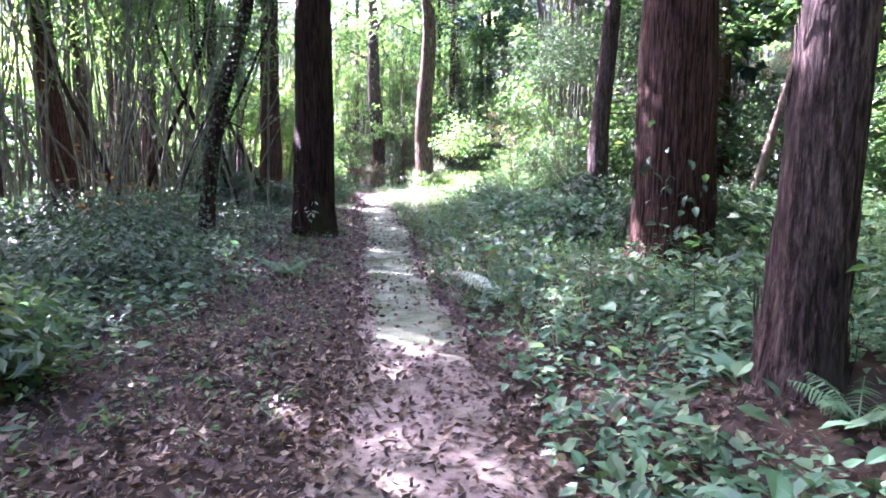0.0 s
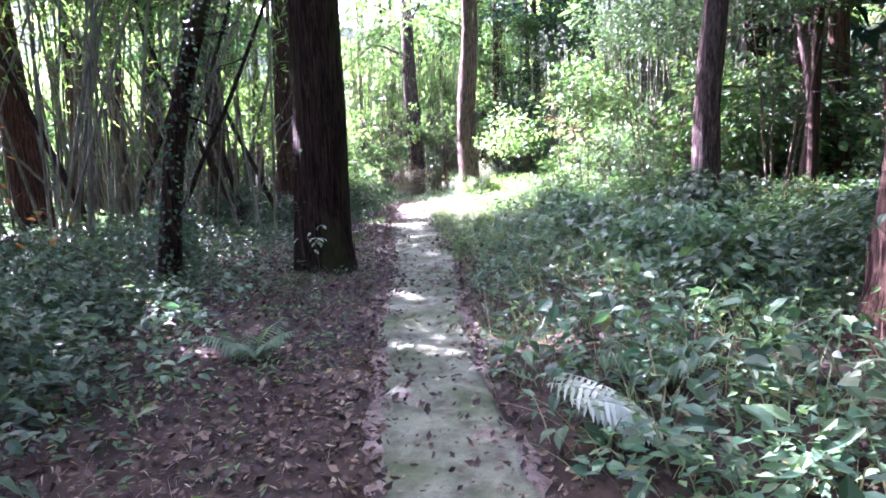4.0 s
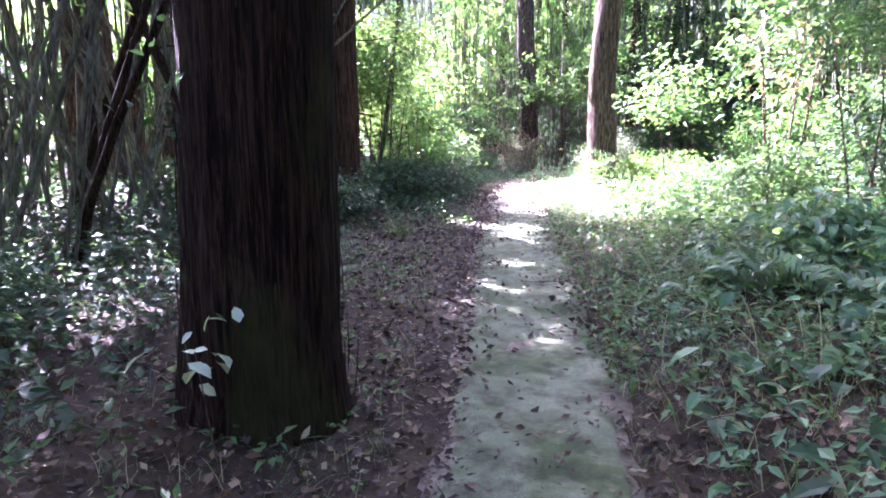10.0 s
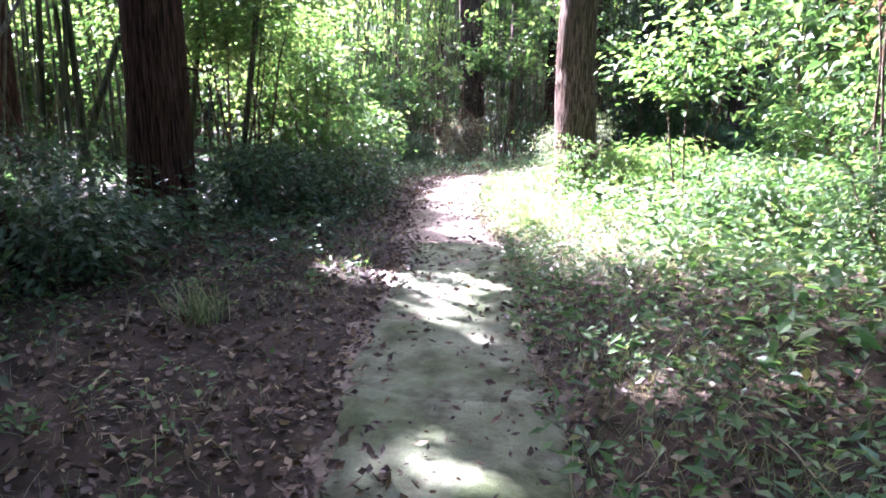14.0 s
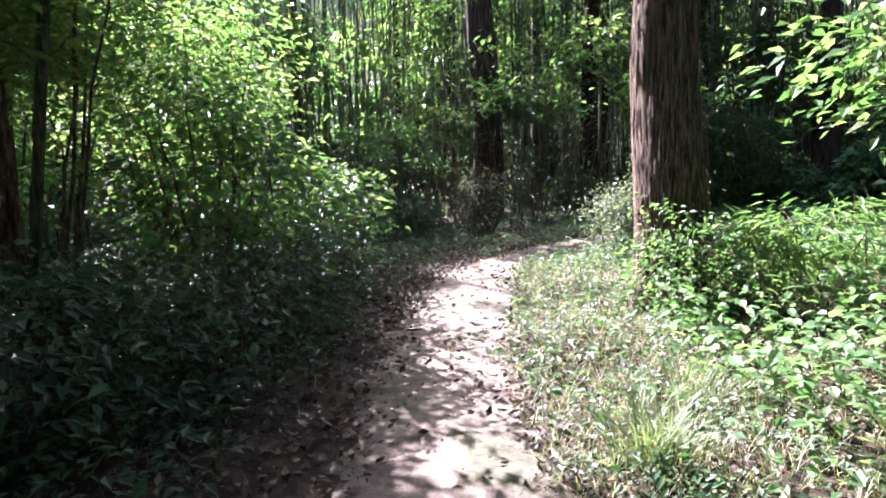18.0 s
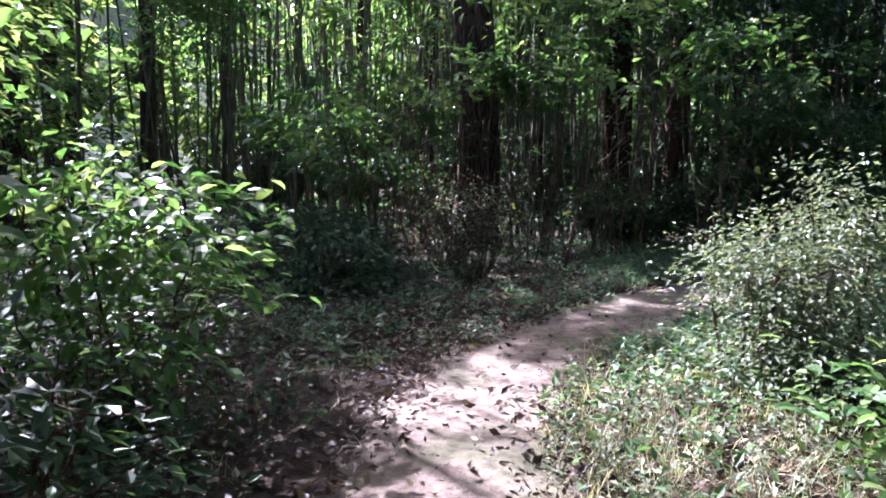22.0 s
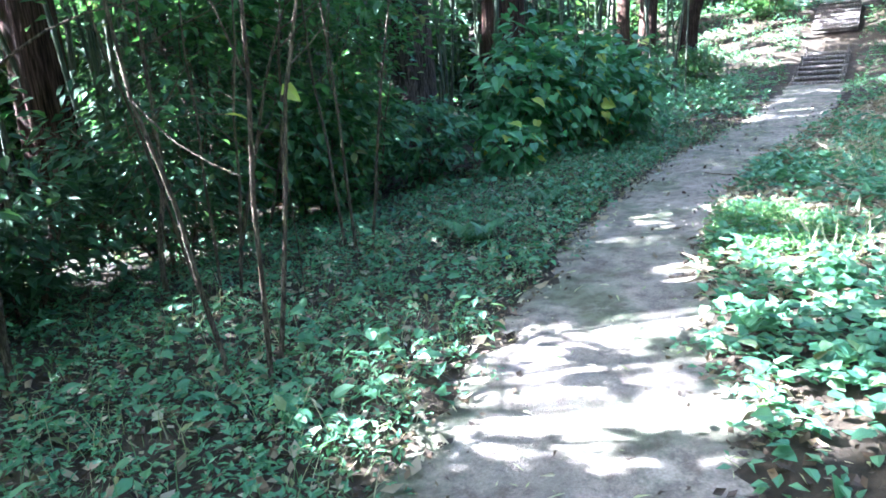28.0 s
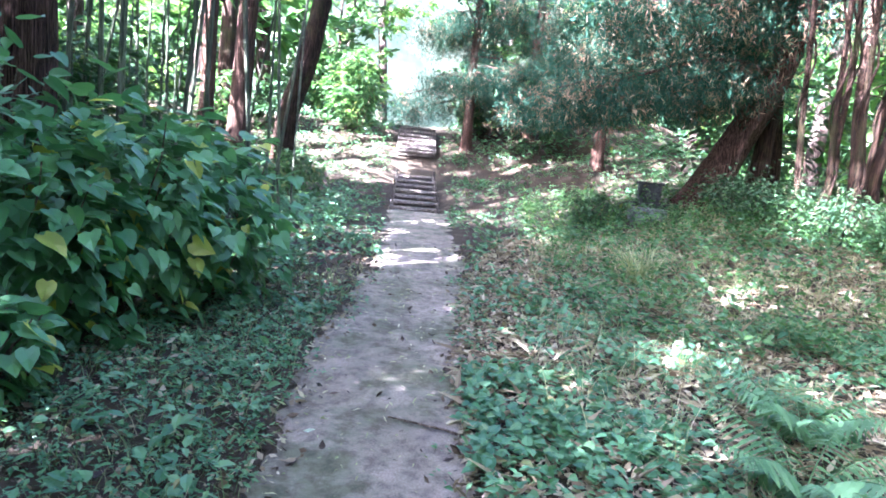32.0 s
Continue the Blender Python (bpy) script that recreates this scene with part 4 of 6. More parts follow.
shrub(-5.9, 29.8, (1.3, 0.9, 0.62), 3200, "dark evergreen bush in deep shade", DARKLEAF, 0.10)
shrub(-5.0, 31.6, (1.5, 1.1, 1.5), 4000, "leafy bush catching the sun in front of bamboo", GREEN, 0.13, zc=2.2)
shrub(-2.6, 31.9, (1.2, 0.8, 0.7), 2200, "layered sprays of broad leaves over the path's bend", GREEN, 0.15, zc=2.9)
shrub(-3.75, 29.95, (1.0, 0.5, 0.85), 1100, "scrubby half-dead bush with small brown leaves", BROWNFROND, 0.05, stems=18, sprig=6)
# grey-green leaves stand for glints of sun on the brown bush
shrub(-3.35, 29.55, (0.95, 0.45, 0.8), 1500, "twiggy bush with small leaves paled as sun glints", GREYLEAF, 0.055, stems=16, sprig=6)
for x, y, r, zc, n in ((-0.85, 25.85, (0.55, 0.5, 0.6), 0.58, 3600), (-0.5, 26.15, (0.5, 0.5, 0.7), 0.95, 2600), (-1.15, 25.95, (0.4, 0.4, 0.5), 0.8, 1500), (-0.85, 25.6, (0.65, 0.45, 0.32), 0.28, 2400)):
    shrub(x, y, r, n, "small-leaved grey-green bush at the tree's foot", GREYLEAF, 0.052, LEAF4, 4, zc, sprig=20, spread=0.15, hollow=0.05)
# yellow-green sprays carry the sun's glow in their colour
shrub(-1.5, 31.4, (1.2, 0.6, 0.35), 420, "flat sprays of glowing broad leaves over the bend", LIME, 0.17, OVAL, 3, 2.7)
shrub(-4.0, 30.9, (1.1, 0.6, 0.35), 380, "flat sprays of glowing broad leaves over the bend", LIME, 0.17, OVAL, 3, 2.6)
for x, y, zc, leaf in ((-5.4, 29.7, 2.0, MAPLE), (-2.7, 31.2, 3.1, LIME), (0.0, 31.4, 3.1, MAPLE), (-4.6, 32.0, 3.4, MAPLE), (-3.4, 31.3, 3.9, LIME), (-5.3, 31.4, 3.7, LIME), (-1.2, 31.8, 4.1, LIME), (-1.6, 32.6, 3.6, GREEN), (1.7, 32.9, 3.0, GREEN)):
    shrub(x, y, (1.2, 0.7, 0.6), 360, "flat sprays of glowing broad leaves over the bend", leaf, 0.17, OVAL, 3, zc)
shrub(0.4, 32.6, (1.2, 0.6, 0.35), 380, "flat sprays of broad green leaves over the bend", GREEN, 0.17, OVAL, 3, 2.8)
shrub(-0.85, 22.5, (0.55, 0.35, 0.6), 1300, "leafy weeds at the foot of the curved trunk", MAPLE, 0.065)
shrub(-0.15, 22.8, (0.5, 0.4, 0.5), 700, "long-leaved weeds beside the curved trunk", LIME, 0.16, SLIM)
shrub(0.6, 21.4, (0.95, 0.8, 0.95), 1000, "sapling with glowing yellow-green leaves", MAPLE, 0.14, zc=2.2, stems=4, sprig=45, spread=0.3, hollow=0.1)
shrub(1.75, 14.7, (1.3, 1.1, 0.75), 2600, "young maple with flat sprays of green leaves", GREEN, 0.09, zc=2.4, stems=4, sprig=50, spread=0.32, hollow=0.1)
# the next two are mid green; their dark leaf colour stands for shade
shrub(2.9, 14.2, (1.7, 1.4, 1.0), 4600, "sapling spreading over the bank, its green sprays darkened for shade", DARKLEAF, 0.10, zc=3.7, stems=4, sprig=55, spread=0.34, hollow=0.1)
shrub(4.4, 12.4, (1.6, 1.4, 1.2), 4200, "understory tree above the bank, its green sprays darkened for shade", DARKLEAF, 0.11, zc=4.0, stems=4, sprig=50, spread=0.34, hollow=0.1)
shrub(1.8, 18.4, (0.8, 0.7, 1.2), 320, "tangle of dry pale creepers hanging on a snag", BROWNFROND, 0.08, zc=2.6, stems=6)
shrub(1.5, 17.4, (1.0, 1.2, 0.75), 3400, "sunlit leafy bush on the bank", GREEN, 0.09)
shrub(0.9, 19.6, (0.9, 0.9, 0.6), 2800, "sunlit leafy bush on the bank", GREEN, 0.09)
# darker leaf colour takes the place of shade on this bush
shrub(2.6, 16.0, (1.2, 1.2, 1.2), 3000, "leafy bush on the bank, its green darkened for shade", DARKLEAF, 0.10)
shrub(3.6, 18.6, (1.5, 1.4, 1.6), 3600, "leafy bush in half shade", GREEN, 0.12)
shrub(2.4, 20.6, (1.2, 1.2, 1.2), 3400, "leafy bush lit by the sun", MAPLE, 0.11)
shrub(0.6, 23.4, (1.0, 0.9, 0.6), 1200, "broad-leaved plants beside the pale trunk", MAPLE, 0.15, SLIM, sprig=9)
shrub(-5.0, 16.4, (0.9, 1.1, 0.45), 2600, "low dark evergreen bush under the trees", DARKLEAF, 0.09)
shrub(-6.2, 15.2, (1.2, 1.1, 0.6), 2800, "low dark evergreen bush under the trees", DARKLEAF, 0.09)
shrub(-4.7, 19.4, (1.0, 1.2, 0.6), 3000, "low dark evergreen bush under the trees", DARKLEAF, 0.09)
shrub(-6.8, 18.0, (1.2, 1.2, 0.7), 2800, "low dark evergreen bush under the trees", DARKLEAF, 0.09)
shrub(-5.2, 10.0, (1.0, 1.2, 0.45), 2400, "low dark evergreen bush under the bamboo", DARKLEAF, 0.09)
shrub(-3.6, 4.4, (0.9, 1.2, 0.4), 2200, "low bush of dull green leaves in shade", DARKLEAF, 0.08)
shrub(-4.4, 6.6, (1.1, 1.3, 0.45), 2600, "low bush of dull green leaves in shade", DARKLEAF, 0.08)
shrub(-5.6, 7.6, (1.2, 1.3, 0.55), 2600, "low dark evergreen bush under the trees", DARKLEAF, 0.09)
shrub(-3.1, 1.5, (0.6, 0.7, 0.4), 1400, "leafy plant with bright fresh leaves", GREEN, 0.11)
shrub(2.9, 6.3, (1.2, 0.9, 0.5), 2600, "dark ivy and low plants round a cedar's foot", DARKLEAF, 0.10)
shrub(3.6, 8.4, (1.3, 1.3, 0.45), 3000, "low green plants on the bank", GREEN, 0.09)
for x, y, r, n, leaf in ((1.7, 8.6, (0.8, 0.8, 0.42), 1500, COVER), (2.5, 10.2, (0.9, 0.9, 0.55), 1700, DARKLEAF), (1.2, 11.3, (0.6, 0.7, 0.42), 1100, COVER), (0.95, 13.2, (0.55, 0.7, 0.45), 1000, COVER), (1.5, 6.4, (0.6, 0.6, 0.34), 900, DARKLEAF), (3.4, 6.9, (0.9, 0.8, 0.6), 1500, DARKLEAF)):
    shrub(x, y, r, n, "mound of broad-leaved plants and creepers on the bank", leaf, 0.115, OVAL, 5, sprig=10, spread=0.13, droop=-0.35)
shrub(2.2, 12.6, (1.1, 1.2, 0.5), 3000, "low green plants on the bank", GREEN, 0.09)

# ---- plants that cover the ground ----
reseed(24)


def right_bank(side, half, x, y):
    return np.where((side > half + 0.1) & (y < 14), np.clip(0.22 + 0.5 * (side - half), 0, 1) * (0.75 + 0.4 * waves(x, y, 1.2)), 0) * (np.hypot(x - 1.55, y - 0.85) > 0.6)


def left_far(side, half, x, y):
    return np.where(side < -half - 1.1, np.clip((-side - half - 1.1) * 0.5, 0, 1), 0) * step01(22, 14, y)


def left_near(side, half, x, y):
    return np.where((side < -half - 0.25) & (y < 26), 0.35 + 0.3 * waves(x, y, 1.3), 0)


def sunny_right(side, half, x, y):
    return np.where((side > half * 0.9) & (side < 4) & (y > 10.5) & (y < 27), np.clip(1.2 - side * 0.25, 0, 1), 0)


RIGHT = (-0.6, -3, 6.5, 15)
LEFT = (-8, -3, -1, 22)
herbs("ground_plants", 5200, RIGHT, right_bank, "dense dull green leafy plants on the shaded bank", COVER, LEAF4, 7, 0.085, 0.24)
herbs("ground_plants", 1400, RIGHT, right_bank, "dark glossy low plants on the shaded bank", DARKLEAF, OVAL, 7, 0.125, 0.5, tilt=-0.2)
herbs("ground_plants", 1300, RIGHT, lambda s, h, x, y: right_bank(s, h, x, y) * (waves(y, x, 0.9) > -0.2), "broad drooping leaves in clumps on the shaded bank", COVER, OVAL, 7, 0.135, 0.46, tilt=-0.25)
herbs("ground_plants", 2600, (-0.6, 2, 6, 15), right_bank, "fine-leaved knee-high weeds on the shaded bank", GREEN, LEAF4, 10, 0.055, 0.48)
blades("grass", 3000, (-0.6, 2, 6, 15), right_bank, "long thin grass among the bank's plants", GRASS, 0.42)
herbs("ground_plants", 3200, (-7, 2.2, -1.5, 8.6), lambda s, h, x, y: np.clip((-s - h - 1.4) * 0.8, 0, 0.9) * (0.6 + 0.5 * waves(x, y, 1.1)), "dark green undergrowth beside the leaf-strewn clearing", DARKLEAF, OVAL, 7, 0.095, 0.36, tilt=-0.1)
herbs("ground_plants", 1100, (-6, 0.5, -1.2, 8.0), lambda s, h, x, y: np.clip((-s - h - 1.0) * 0.7, 0, 0.7) * (0.5 + 0.5 * waves(y, x, 1.3)), "low seedlings with fresh leaves beside the clearing", COVER, OVAL, 6, 0.10, 0.3)
herbs("ground_plants", 2400, (-0.6, -2.5, 3, 4), right_bank, "broad-leaved ground plants round the trees' feet", COVER, BROAD, 6, 0.066, 0.2)
# leaf colour swapped for a darker one in place of canopy shade
herbs("ground_plants", 6500, LEFT, left_far, "mixed undergrowth beneath the trees, its green darkened for shade", DARKLEAF, LEAF4, 7, 0.09, 0.34)
herbs("ground_plants", 3200, (-9, 17, -3.4, 30), lambda s, h, x, y: np.where(s < -h - 0.4, 0.8, 0), "dark low undergrowth in deep shade near the bend", DARKLEAF, LEAF4, 7, 0.08, 0.3)
herbs("ground_plants", 1500, LEFT, left_far, "dark glossy low plants beneath the trees", DARKLEAF, LEAF5, 7, 0.12, 0.4)
herbs("ground_plants", 8000, (-6, -3, 0, 26), left_near, "scattered small green seedlings among dead leaves", GREEN, LEAF4, 5, 0.06, 0.10)
herbs("ground_plants", 6500, (-3, 10, 3.5, 27), lambda s, h, x, y: sunny_right(s, h, x, y) * np.where((y > 18) & (x < 0), 0.6, 1), "sunlit green weeds beside the path", GREEN, LEAF4, 6, 0.07, 0.24)
herbs("ground_plants", 2200, (-1.2, 12, 3.5, 25), lambda s, h, x, y: (s > 1.6) * 0.9, "broad-leaved sunlit weeds beside the path", MAPLE, OVAL, 6, 0.10, 0.5)
blades("grass", 7000, (-4, 9, 3, 28), sunny_right, "sunlit yellow-green grass along the path", GRASS, 0.2, lean=0.7)
blades("dry_grass", 6500, (-3, 17.5, 1, 27.5), sunny_right, "pale dry grass at the sunny bend", DRYGRASS, 0.19, lean=0.7)
herbs("ground_plants", 3000, (-3, 17, 1, 27.5), sunny_right, "small pale green weeds in the dry grass", GREYLEAF, LEAF4, 7, 0.045, 0.16)
litter("leaf_litter", 6000, (-3, 17, 1, 27.5), sunny_right, "dead leaves in the sunny grass", None, 0.05)
blades("grass", 9000, (-5, 9, -1, 27), left_near, "thin grass among dead leaves", GRASS, 0.14)

litter("leaf_litter", 135000, (-6, -3.5, 1.5, 28), lambda s, h, x, y: np.where(s < -h * 0.75, np.clip(1.15 + 0.24 * (s + h), 0.15, 1), np.where(s > h * 0.8, 0.55, 0.05)),
       "red-brown dead leaves covering the forest floor", None, 0.05, FLAKE)
litter("leaf_litter", 14000, (-2.2, -3, 1.8, 3), lambda s, h, x, y: 0.75 * step01(3.0, 2.2, y) + 0 * s, "trampled dead leaves and straw over the path's start", None, 0.055, CURL, 0.035)
litter("leaf_litter", 34000, (-3.8, -3, 0.6, 26), lambda s, h, x, y: np.where(np.abs(s) < h * 1.2, 0.16 + 0.8 * (np.abs(s) / h) ** 3, 0) * (0.7 + 0.5 * waves(x, y, 2.1)), "brown dead leaves scattered on the path", None, 0.042, CURL, 0.068)
litter("leaf_litter", 44000, (-3.8, 2.4, 0.4, 25.5), lambda s, h, x, y: np.where(np.abs(s) < h * 1.1, 0.22 + 0.5 * (np.abs(s) / h) ** 2, 0) * np.clip(0.6 + 0.7 * waves(x, y, 1.6), 0.1, 1.2), "dark curled dead leaves lying on the matting and path", DARKLITTER, 0.052, CURL, 0.075)
litter("leaf_litter", 9000, (-1.4, 5, 3, 16), lambda s, h, x, y: np.where((s > h * 0.9) & (s < h + 1.6), 0.8, 0), "dead leaves along the foot of the bank", None, 0.06)
blades("grass", 3500, (-1.4, 5, 2, 16), lambda s, h, x, y: np.where((s > h * 0.95) & (s < h + 1.3), 0.7, 0), "thin shaded grass along the foot of the bank", GRASS, 0.16)

# second stretch: after the bend
reseed(25)


def off_stairs(x, y):
    u, v = (x - STAIR[0]) * UP[0] + (y - STAIR[1]) * UP[1], (x - STAIR[0]) * ACROSS[0] + (y - STAIR[1]) * ACROSS[1]
    return ~((u > -0.5) & (u < 16) & (np.abs(v) < 0.85))


def bend_left(side, half, x, y):
    return np.clip(0.12 + 0.88 * step01(-3.4, -0.4, x) + 0.2 * waves(x, y, 1.4), 0.15, 1) * np.where((side < -half - 0.05) & (y > 26) & (x > -6), np.clip(1.0 + 0.12 * (side + half), 0.15, 1), 0)


def bend_right(side, half, x, y):
    return np.where((side > half + 0.02) & (x > -2.2) & (y > 24.5), np.clip(1.05 - 0.05 * side, 0.1, 1) * np.where(x > 4.2, np.clip(0.35 + 0.6 * waves(x, y, 0.9), 0.06, 1), np.clip(0.72 + 0.5 * waves(x, y, 1.1), 0.15, 1)), 0)


herbs("ground_plants", 17000, (-5, 26, 8, 34.5), bend_left, "low dark green ground plants in shade", COVER, LEAF4, 8, 0.042, 0.10)
herbs("ground_plants", 2500, (-5, 26, 9, 36), bend_left, "broader dark green plants in shade", COVER, OVAL, 6, 0.085, 0.17)
herbs("ivy_cover", 14500, (-2, 25.5, 9, 32.5), bend_right, "bright green ivy-leaved ground cover beside the path", COVER, BROAD, 6, 0.062, 0.12)
herbs("ivy_cover", 7000, (8, 24, 26, 42), lambda s, h, x, y: np.where((np.abs(s) > h + 0.05) & off_stairs(x, y), 0.5 + 0.5 * waves(x, y, 1.1), 0), "green ground cover on both sides of the upper path", COVER, LEAF4, 6, 0.12, 0.2)
blades("grass", 9500, (-5, 26, 10, 35), bend_left, "short shaded grass beside the path", GRASS, 0.2)
blades("dry_grass", 6000, (3, 24, 15, 31.5), lambda s, h, x, y: np.where(s > h + 0.5, 0.4 - 0.6 * waves(x, y, 1.1), 0), "patches of dry straw-coloured grass", DRYGRASS, 0.28)
litter("leaf_litter", 46000, (-6, 25.5, 13, 37), lambda s, h, x, y: np.where(np.abs(s) < h + 0.35, 0.10 + 0.9 * np.clip(np.abs(s) / h - 0.6, 0, 1), np.where(np.abs(s) < 3, 0.9, 0.35)) * (y > 26), "brown and straw-coloured dead leaves on the ground", None, 0.06)
litter("leaf_litter", 42000, (-3.5, 25, 11, 34.5), lambda s, h, x, y: np.where(np.abs(s) < h + 0.3, np.clip(np.abs(s) / h - 0.62, 0, 1) * 2.2 * np.clip(0.55 + 0.7 * waves(x, y, 2.6), 0, 1), 0), "brown leaf crumbs along the path's edges", None, 0.04, FLAKE, 0.035)
litter("twig_litter", 24000, (-3, 25.5, 13, 35), lambda s, h, x, y: np.where(np.abs(s) < h + 0.3, 0.2 + 1.2 * np.clip(np.abs(s) / h - 0.6, 0, 1) * np.clip(0.6 + 0.6 * waves(x, y, 2.3), 0, 1), 0.1), "pale bits of straw and bamboo leaf on the path", DRYGRASS, 0.052, SLIM, 0.04)


litter("straw_litter", 46000, (2.2, 25, 14, 32.2), lambda s, h, x, y: np.where(s > h * 0.9, 0.9, 0), "pale straw and dry leaf bits between green plants", STRAW, 0.065, FLAKE, 0.02)
litter("straw_litter", 16000, (2.2, 25, 14, 32.2), lambda s, h, x, y: np.where(s > h * 0.9, 0.8, 0), "pale dead grass stalks between green plants", STRAW, 0.16, SLIM, 0.04)
litter("straw_litter", 16000, (-4, 26, 9, 35), lambda s, h, x, y: np.where((s < -h * 0.8) & (s > -h - 2.2), 0.75, 0), "dry bamboo leaves and bits of straw beside the path", STRAW, 0.06, FLAKE, 0.03)
herbs("ground_plants", 2600, (8, 25, 17, 32), lambda s, h, x, y: np.where(s > h + 1.2, 0.75 + 0.3 * waves(x, y, 0.8), 0), "knee-high green weeds under the trees", GREEN, LEAF5, 8, 0.09, 0.5)
herbs("ground_plants", 1500, (8, 33.4, 17, 39), lambda s, h, x, y: np.where(s < -h - 0.8, 0.8, 0), "knee-high green weeds under the trees", COVER, LEAF5, 8, 0.10, 0.4)


herbs("ground_plants", 9000, (-4, 25, 12, 35), lambda s, h, x, y: np.where((np.abs(s) > h * 0.72) & (np.abs(s) < h + 0.25), 0.35 + 0.6 * waves(x, y, 2.2), 0) * (y > 25.5), "small plants creeping onto the path's edges", COVER, LEAF5, 5, 0.05, 0.06)
herbs("ground_plants", 15000, (-26, -10, 30, 50), lambda s, h, x, y: np.where((np.abs(s) > 6) & off_stairs(x, y), 0.9, 0), "mixed low plants on the floor of the wood", COVER, LEAF4, 6, 0.2, 0.35)


herbs("ground_plants", 2600, (2.6, 29.5, 4.6, 31.5), lambda s, h, x, y: np.where((s > h) & (np.hypot(x - 3.55, (y - 30.50) * 1.3) < 0.75 + 0.15 * waves(x, y, 3)), 0.9, 0), "patch of tiny bright green leaves beside the path", MAPLE, LEAF4, 9, 0.032, 0.12)


def heart_bush(x, y, radii, n, label):
    """A bush of large heart-shaped leaves that hang in tiers on thick stems."""
    t = thing("broadleaf_bush", (x, y, ground_at(x, y)), label, "shrub", "big-leaved bushes")
    for i in range(10):
        a = i * 2.4
        top = np.array([np.cos(a) * radii[0] * 0.7, np.sin(a) * radii[1] * 0.7, radii[2] * (1.2 + 0.6 * rng.random())])
        child("stem", mesh_from("stem", *tube(np.linspace(0, 1, 7)[:, None] * top + rng.normal(size=(7, 3)) * 0.02, np.linspace(0.012, 0.005, 7), 6), TWIGBARK), t)
    for nm, mat, k in (("foliage", HEARTLEAF, n), ("yellowing_leaves", YELLOWLEAF, n // 16)):
        d = rng.normal(size=(k, 3))
        d /= np.linalg.norm(d, axis=1)[:, None]
        rad = (0.5 + 0.5 * rng.random(k) ** 0.6) * (0.92 + 0.3 * np.sin(d[:, 0] * 6 + x) * np.cos(d[:, 1] * 5 + d[:, 2] * 4) + 0.12 * np.sin(d[:, 1] * 11 + y) * np.sin(d[:, 2] * 9 + d[:, 0] * 7))
        p = d * rad[:, None] * np.array(radii) + (0, 0, radii[2])
        ok = p[:, 2] > 0.06
        p, d = p[ok], d[ok]
        m = len(p)
        yaw = np.arctan2(-d[:, 0], d[:, 1]) + rng.normal(size=m) * 0.7
        child(nm, leaves(nm, HEART, p, 0.09 + 0.11 * rng.random(m), yaw, -0.5 + 0.45 * np.clip(d[:, 2], -0.5, 1) + rng.normal(size=m) * 0.38, rng.normal(size=m) * 0.35, mat), t,
              "leaves with yellow patches" if mat is YELLOWLEAF else "")
    return t


heart_bush(5.7, 34.5, (0.85, 0.75, 0.85), 850, "bush of large heart-shaped green leaves beside the path")
heart_bush(6.7, 34.4, (0.9, 0.8, 0.95), 900, "tall bush of large heart-shaped green leaves, some yellowing")
heart_bush(6.1, 34.9, (0.6, 0.5, 1.12), 330, "upright shoots of large heart-shaped leaves")
heart_bush(7.7, 34.2, (0.7, 0.7, 0.85), 700, "bush of large heart-shaped leaves with yellow edges")

heart_bush(4.9, 33.95, (0.5, 0.4, 0.35), 150, "low outlying plants with heart-shaped green leaves")
shrub(4.2, 34.8, (0.8, 0.6, 0.7), 1300, "leafy bush in the shade of the trees", COVER, 0.12, OVAL, droop=-0.35)
shrub(2.9, 34.4, (1.3, 0.6, 0.6), 1300, "flat leafy branches spreading over dark bushes", GREEN, 0.12, zc=2.1, stems=3, sprig=40, spread=0.28, hollow=0.1)
shrub(1.4, 34.1, (1.4, 0.6, 0.6), 1800, "flat leafy branches spreading over dark bushes", GREEN, 0.12, zc=2.2, stems=3, sprig=40, spread=0.28, hollow=0.1)
for x, y, r, n in ((-1.4, 33.3, (0.9, 0.6, 0.8), 2200), (0.6, 33.9, (1.1, 0.7, 0.9), 2600), (2.3, 34.4, (1.1, 0.7, 0.8), 2600), (1.6, 35.0, (1.3, 1.0, 1.3), 4200), (3.2, 35.4, (1.3, 1.0, 1.0), 3200), (4.4, 36.6, (1.1, 0.8, 0.9), 2400), (-0.6, 33.6, (0.9, 0.7, 0.6), 2000), (2.4, 37.0, (1.6, 1.2, 1.5), 3600), (10.2, 36.6, (1.2, 0.9, 0.8), 2600), (13.5, 37.4, (1.4, 1.0, 0.8), 2600), (16.2, 37.2, (0.8, 0.7, 0.7), 2000)):
    shrub(x, y, r, int(n * 0.8), "evergreen bush in the shade of the trees", (DARKLEAF, GREEN)[x > 2], 0.115, OVAL if x > 2 else LEAF4, droop=-0.3)


